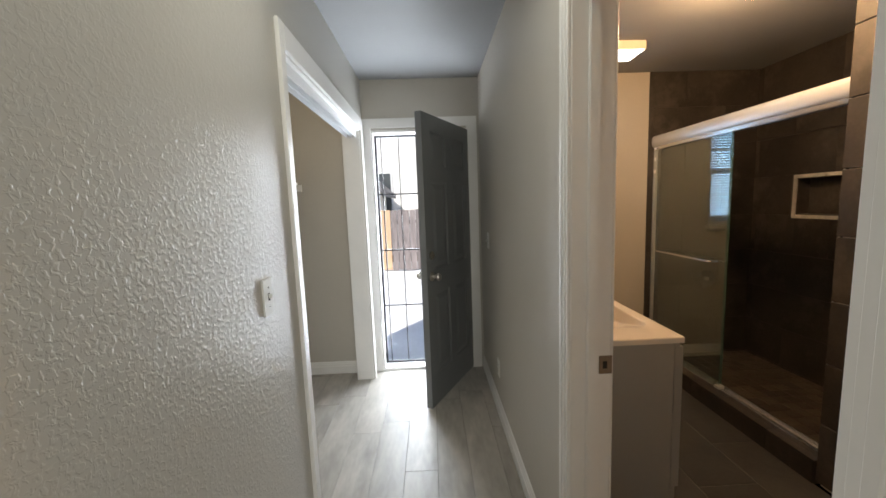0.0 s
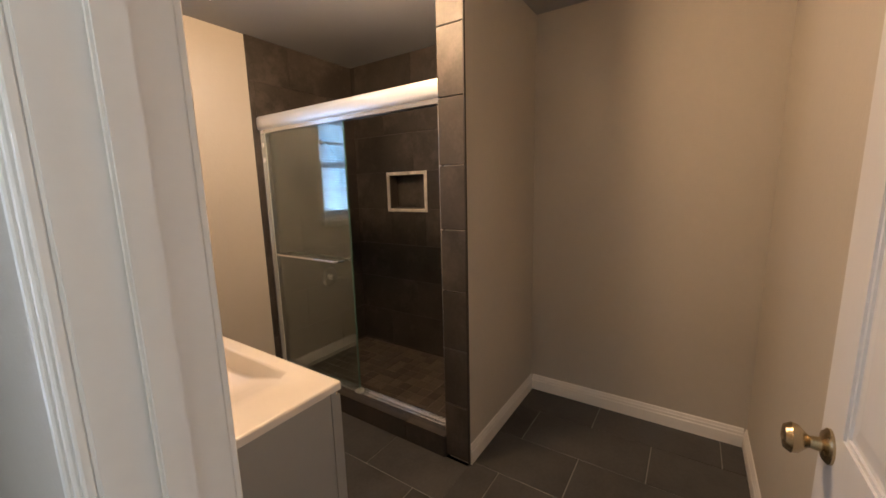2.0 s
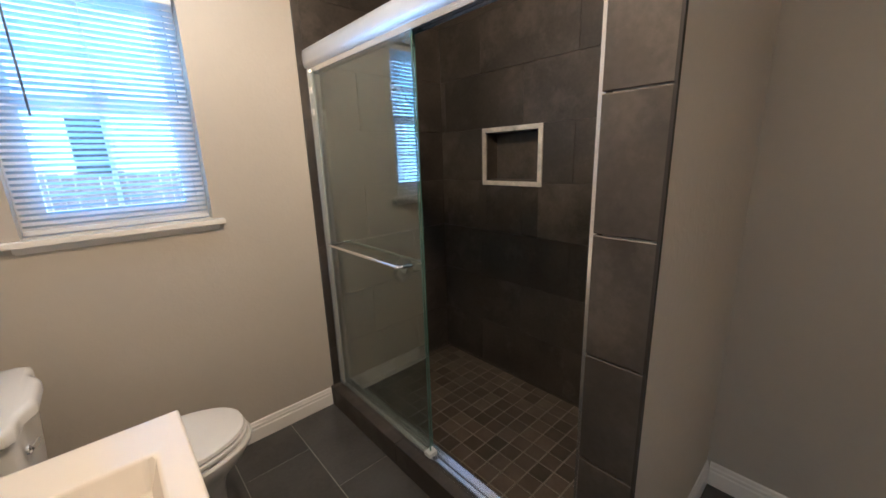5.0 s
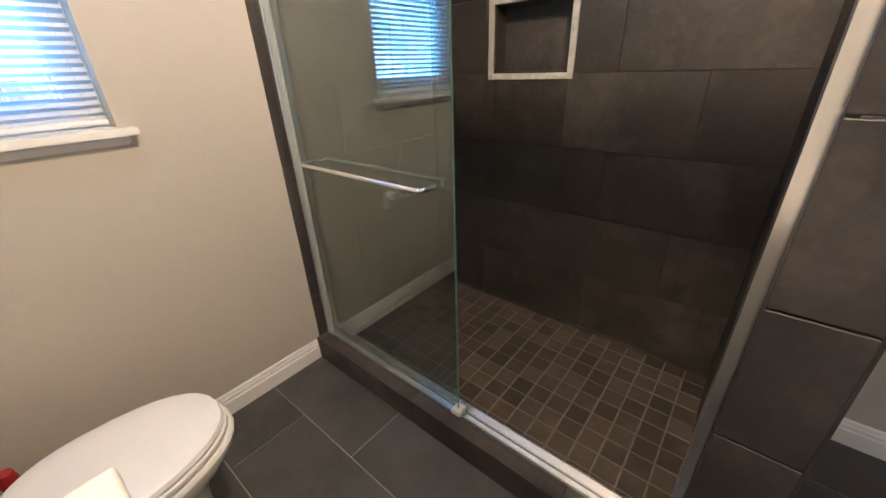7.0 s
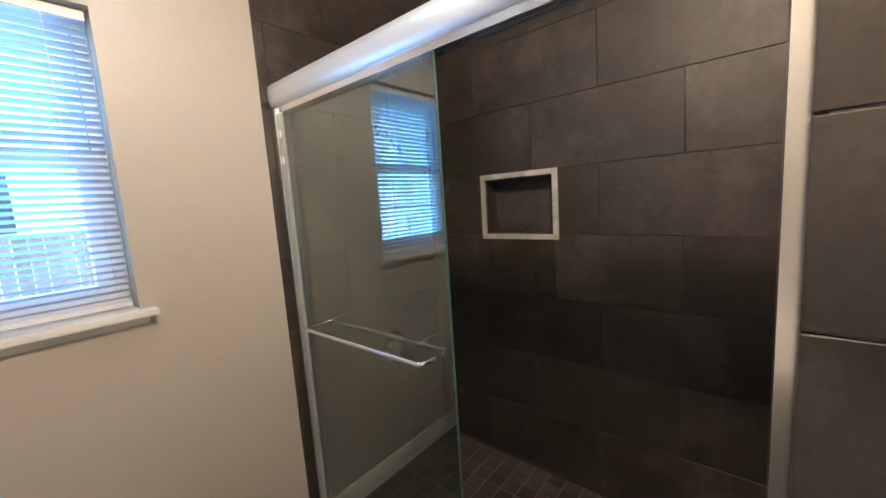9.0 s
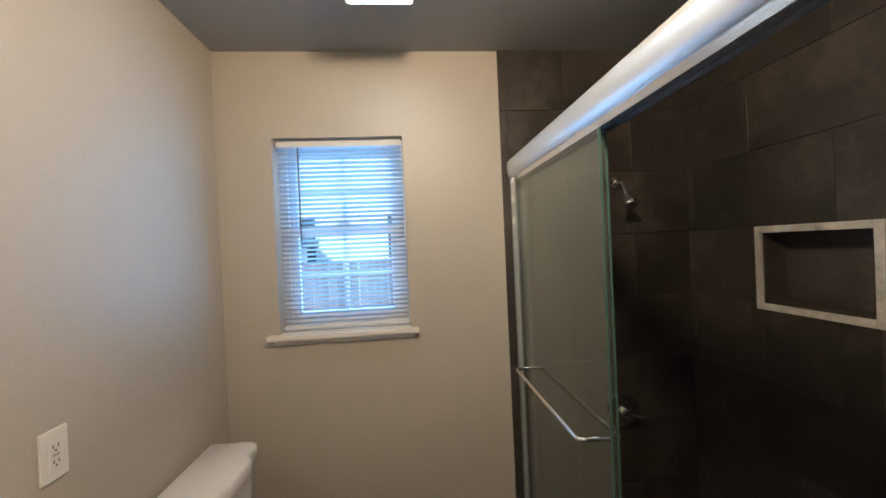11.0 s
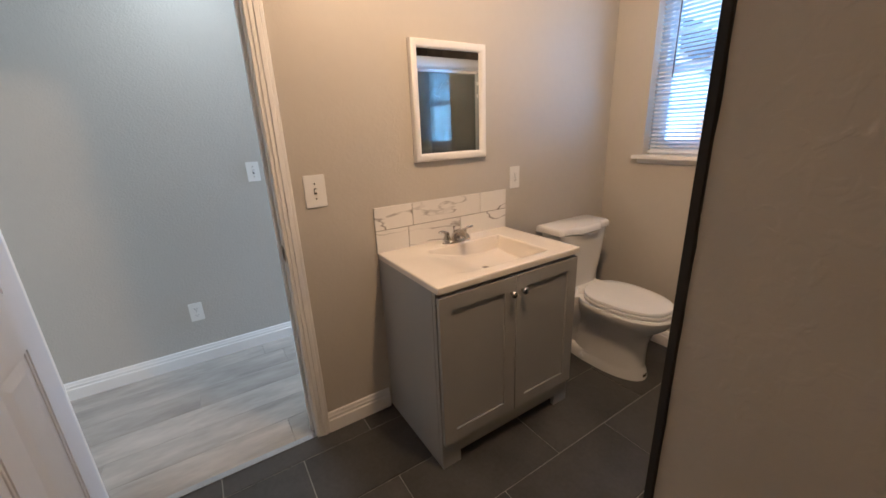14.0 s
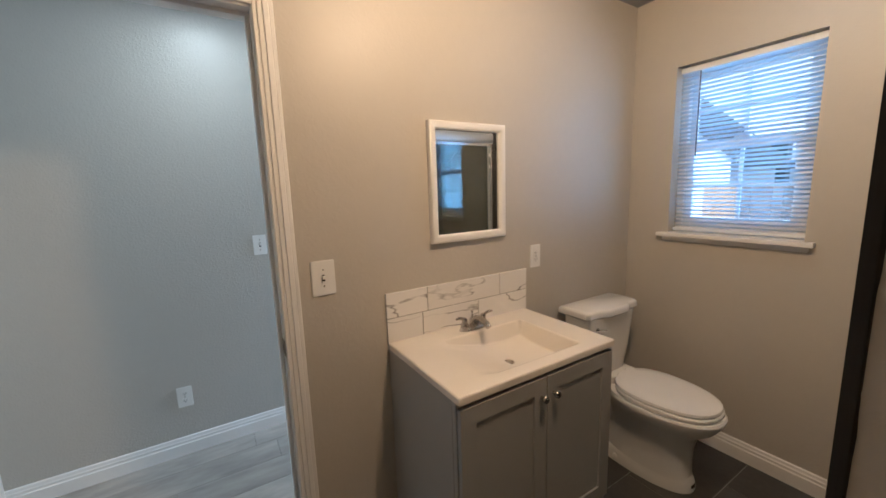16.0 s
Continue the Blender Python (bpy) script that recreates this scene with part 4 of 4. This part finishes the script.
valve = thing("shower_valve", (1.826, 3.985, 0.70), "chrome single-lever shower valve with a round plate", "shower valve")
bm = bmesh.new()
lathe(bm, ((0.082, 0), (0.080, 0.006), (0.060, 0.012), (0.030, 0.016)), Matrix.Rotation(radians(90), 4, "X"), 36)
part("plate", bm, CHROME, valve, smooth=True)
bm = bmesh.new()
lathe(bm, ((0.026, 0.010), (0.024, 0.040), (0.020, 0.056), (0.006, 0.060)), Matrix.Rotation(radians(90), 4, "X"), 24)
tube(bm, ((0.005, -0.048, 0), (0.040, -0.056, -0.006), (0.082, -0.060, -0.014)), (0.010, 0.008, 0.006), 10)
part("lever", bm, CHROME, valve, smooth=True)

niche = thing("shower_niche", (2.21, 3.219, 1.228), "recessed shower niche with a marble-look trim", "niche")
NW, NH, NT = 0.412, 0.325, 0.026
for b in ((0, NT, 0, NH), (NW - NT, NW, 0, NH), (NT, NW - NT, 0, NT), (NT, NW - NT, NH - NT, NH)):
    bm = bmesh.new()
    box(bm, -0.008, 0.004, *b)
    part("trim_piece", bm, NICHETRIM, niche, "light marble-look trim strip", bevel=0.002, segs=1)
for b in ((0.094, 0.100, 0.032, 0.385, 0.028, 0.301), (0.004, 0.094, 0.031, 0.036, 0.028, 0.301), (0.004, 0.094, 0.381, 0.386, 0.028, 0.301),
          (0.004, 0.094, 0.036, 0.381, 0.0275, 0.032), (0.004, 0.094, 0.036, 0.381, 0.297, 0.3015)):
    boxes("tile", TILE, [b], niche)

# ---- ceiling lamps ----
dome = thing("dome_light", (0.96, 2.58, 2.44), "lit warm frosted dome ceiling light", "ceiling light")
bm = bmesh.new()
lathe(bm, ((0.145, -0.001), (0.145, -0.018), (0.135, -0.024)), seg=40)
part("base", bm, BRUSHED, dome, smooth=True)
bm = bmesh.new()
lathe(bm, [(0.142 * math.cos(a), -0.024 - 0.112 * math.sin(a)) for a in (radians(d) for d in range(0, 90, 9))] + [(0.004, -0.136)], seg=40)
d = part("shade", bm, DOME, dome, "glowing frosted glass shade", smooth=True)
d.visible_shadow = False
led = thing("hall_light", (-0.62, 1.85, 2.44), "lit flush round ceiling light in the hall", "ceiling light")
bm = bmesh.new()
lathe(bm, ((0.155, 0), (0.155, -0.016), (0.146, -0.022), (0.140, -0.022)), seg=40)
part("rim", bm, VINYL, led, smooth=True)
bm = bmesh.new()
lathe(bm, ((0.139, -0.016), (0.138, -0.024), (0.10, -0.027)), seg=40)
part("lens", bm, PANEL, led, "bright round lens", smooth=True)
cbulb = thing("closet_light", (-1.48, 3.05, 2.44), "bare lit bulb in a white holder on the closet ceiling", "ceiling light")
bm = bmesh.new()
lathe(bm, ((0.055, 0), (0.055, -0.012), (0.030, -0.030), (0.022, -0.050)), seg=24)
part("holder", bm, PLATE, cbulb, smooth=True)
bm = bmesh.new()
lathe(bm, ((0.013, -0.050), (0.018, -0.075), (0.029, -0.105), (0.030, -0.125), (0.022, -0.145), (0.006, -0.154)), seg=24)
part("bulb", bm, PANEL, cbulb, "glowing bulb", smooth=True).visible_shadow = False
fan = thing("fan_light", (0.775, 3.475, 2.44), "cream square exhaust fan with a lit lens", "ceiling light")
bm = bmesh.new()
for sx in (-1, 1):
    box(bm, sx * 0.118 - 0.006 * (sx > 0) - 0.0, sx * 0.118 + 0.006 * (sx < 0) + 0.0, -0.105, 0.105, -0.055, 0)
    box(bm, -0.112, 0.112, sx * 0.105 - (0.006 if sx > 0 else 0), sx * 0.105 + (0.006 if sx < 0 else 0), -0.055, 0)
part("housing", bm, CREAM, fan)
boxes("lens", PANEL, [(-0.112, 0.112, -0.099, 0.099, -0.060, -0.012)], fan, "bright white lens", bevel=0.006)

# ---- outside ----
fence = thing("fence", (-1.48, 9.7, -0.12), "weathered brown board fence across the yard", "fence")
boxes("rail", FENCEW, [(0, 9.5, 0.025, 0.065, 0.35, 0.44), (0, 9.5, 0.025, 0.065, 1.12, 1.21)], fence)
bm = bmesh.new()
box(bm, 0, 0.135, 0, 0.022, 0.03, 1.45)
board = part("board", bm, FENCEW, fence)
for k in range(1, 66):
    b = board.copy()
    scene.collection.objects.link(b)
    b.location = (0.144 * k, 0, random.uniform(-0.02, 0.02))
    b.rotation_euler = (0, random.uniform(-0.008, 0.008), 0)

house = thing("neighbour_house", (0.0, 13.0, -0.15), "pale stucco house behind the fence", "house")
boxes("wall", STUCCO, [(-9, 8, 0, 7, 0, 5.2)], house)
bm = bmesh.new()
loft(bm, [[(x, -0.25, 5.15), (x, 7.6, 5.15), (x, 3.5, 7.1)] for x in (-9.5, 8.5)])
part("roof", bm, SHINGLE, house)
for x in (-2.45, 0.18, 3.4):
    w = boxes("window", VINYL, [(x, x + 0.72, -0.04, 0, 1.38, 2.66)], house)
    boxes("pane", WINDARK, [(x + 0.05, x + 0.67, -0.05, -0.04, 1.43, 1.99)], w)
    boxes("pane", WINDARK, [(x + 0.05, x + 0.67, -0.05, -0.04, 2.03, 2.61)], w)

shed = thing("neighbour_garage", (-3.6, 10.3, -0.15), "white gabled garage beside the fence", "garage")
bm = bmesh.new()
loft(bm, [[(-1.7, y, 0), (1.7, y, 0), (1.7, y, 2.05), (0, y, 3.6), (-1.7, y, 2.05)] for y in (0, 2.2)])
part("wall", bm, STUCCO, shed)
for s in (-1, 1):
    bm = bmesh.new()
    loft(bm, [[(0, y, 3.62), (s * 2.0, y, 1.80), (s * 2.0, y, 1.92), (0, y, 3.74)] for y in (-0.25, 2.3)])
    part("roof", bm, SHINGLE, shed)
panel = thing("tan_gate", (-2.10, 9.75, -0.12), "orange-tan board gate at the end of the fence", "gate")
for k in range(4):
    boxes("board", TANPOST, [(0.15 * k, 0.15 * k + 0.142, 0, 0.03, 0.04, 1.46)], panel)

# ---- tiles and planks ----
tile_mesh = {}


def tile(parent, name, material, place, size, bevel=0.0009, label=""):
    """A tile with eased edges; place: its low corner. Alike tiles share one mesh."""
    key = (name, material.name, *[round(s, 3) for s in size])
    if key not in tile_mesh:
        bm = bmesh.new()
        box(bm, 0, size[0], 0, size[1], 0, size[2])
        bmesh.ops.bevel(bm, geom=list(bm.edges), offset=bevel, segments=1, affect="EDGES")
        me = bpy.data.meshes.new(name)
        bm.to_mesh(me)
        bm.free()
        me.materials.append(material)
        tile_mesh[key] = me
    ob = new(name, tile_mesh[key])
    ob.parent, ob.location = parent, place
    return ob


def spans(lo, hi, first, period, gap, least=0.012):
    """The stretches between joints in lo..hi, where joints lie at first + k * period."""
    k = math.floor((lo - first) / period)
    out = []
    while first + k * period < hi:
        a, b = max(lo, first + k * period + gap / 2), min(hi, first + (k + 1) * period - gap / 2)
        if b - a > least:
            out.append((a, b))
        k += 1
    return out


# bathroom floor
for c, (x0, x1) in enumerate(spans(0.004, XE, 0.105 - 0.304, 0.304, 0.004)):
    first = 1.565 if c % 2 == 0 else 1.253
    top = YN if x0 < 1.2 else SY + 0.004
    for y0, y1 in spans(YS, top, first, 0.622, 0.004):
        if x0 < 1.28 < x1 and y1 > SY + 0.004:
            if y0 < SY + 0.004:
                tile(floor_bath, "tile", FTILE, (x0, y0, -0.010), (x1 - x0, SY + 0.004 - y0, 0.010))
                y0 = SY + 0.004
            tile(floor_bath, "tile", FTILE, (x0, y0, -0.010), (1.278 - x0, y1 - y0, 0.010))
            continue
        tile(floor_bath, "tile", FTILE, (x0, y0, -0.010), (x1 - x0, y1 - y0, 0.010))

# shower walls: rows 0.30 high in running bond
ZROWS = spans(0.026, ZC, 0.045, 0.3015, 0.0018)
for r, (z0, z1) in enumerate(ZROWS):
    for y0, y1 in spans(SY + 0.135, 3.990, 2.74 if r % 2 == 0 else 3.043, 0.606, 0.0016):
        inside = z0 < 1.54 and z1 > 1.245 and y0 < 3.615 and y1 > 3.24
        if not inside:
            tile(wall_shower, "tile", TILE, (2.210, y0, z0), (0.012, y1 - y0, z1 - z0))
            continue
        for a0, a1, b0, b1 in ((y0, min(y1, 3.24), z0, z1), (max(y0, 3.607), y1, z0, z1),
                               (max(y0, 3.24), min(y1, 3.607), z0, min(z1, 1.252)), (max(y0, 3.24), min(y1, 3.607), max(z0, 1.533), z1)):
            if a1 - a0 > 0.01 and b1 - b0 > 0.01:
                tile(wall_shower, "tile", TILE, (2.210, a0, b0), (0.012, a1 - a0, b1 - b0))
    for x0, x1 in spans(1.288, 2.209, 1.60 if r % 2 == 0 else 1.93, 0.606, 0.0016):
        if z1 > 0.03:
            lo = z0 if x0 > 1.39 else z0
            tile(wall_north, "tile", TILE, (x0, 3.990, lo), (x1 - x0, 0.012, z1 - lo))
    for x0, x1 in spans(SX + 0.014, 2.209, 1.50 if r % 2 == 0 else 1.83, 0.606, 0.0016):
        tile(wall_stub, "tile", TILE, (x0, SY + 0.124, z0), (x1 - x0, 0.012, z1 - z0))
for z0, z1 in spans(0.0, ZC, 0.012, 0.3015, 0.004):
    tile(wall_stub, "tile", TILE, (SX, SY, z0), (0.013, 0.139, z1 - z0), bevel=0.002)
for y0, y1 in spans(SY + 0.139, 3.99, 2.74, 0.606, 0.003):
    tile(curb, "tile", TILE, (1.268, y0, 0.0), (0.012, y1 - y0, 0.108))
    tile(curb, "tile", TILE, (1.268, y0, 0.109), (0.128, y1 - y0, 0.011))
    tile(curb, "tile", TILE, (1.388, y0, 0.027), (0.010, y1 - y0, 0.081))

# mosaic of the shower floor
SQ = 0.0822
count = 0
for x0, x1 in spans(1.399, 2.209, 1.400, SQ, 0.005):
    for y0, y1 in spans(SY + 0.136, 3.989, 2.47, SQ, 0.005):
        if count < 300:
            tile(pan, "mosaic_tile", MOSAIC, (x0, y0, 0.022), (x1 - x0, y1 - y0, 0.008), bevel=0.002)
            count += 1

# hall planks
for c, (x0, x1) in enumerate(spans(-1.75, 0.0, XL - 0.02, 0.178, 0.0012)):
    for y0, y1 in spans(-2.9, YN, -2.9 + 0.37 * ((c * 7) % 5), 1.22, 0.0012):
        segs = [(y0, y1)]
        if x0 > XH - 0.05:
            segs = [(max(y0, 1.191), min(y1, 1.958))]
        elif x1 < -1.16:
            segs = [(max(y0, 2.02), min(y1, YN))]
        for a, b in segs:
            if b - a > 0.02:
                tile(floor_hall, "plank", PLANK, (x0, a, -0.006), (x1 - x0, b - a, 0.006), bevel=0.0008)
boxes("back_room_boards", PLANK, [(XH, 2.2, -2.9, 1.0, -0.006, 0.0)], floor_hall)
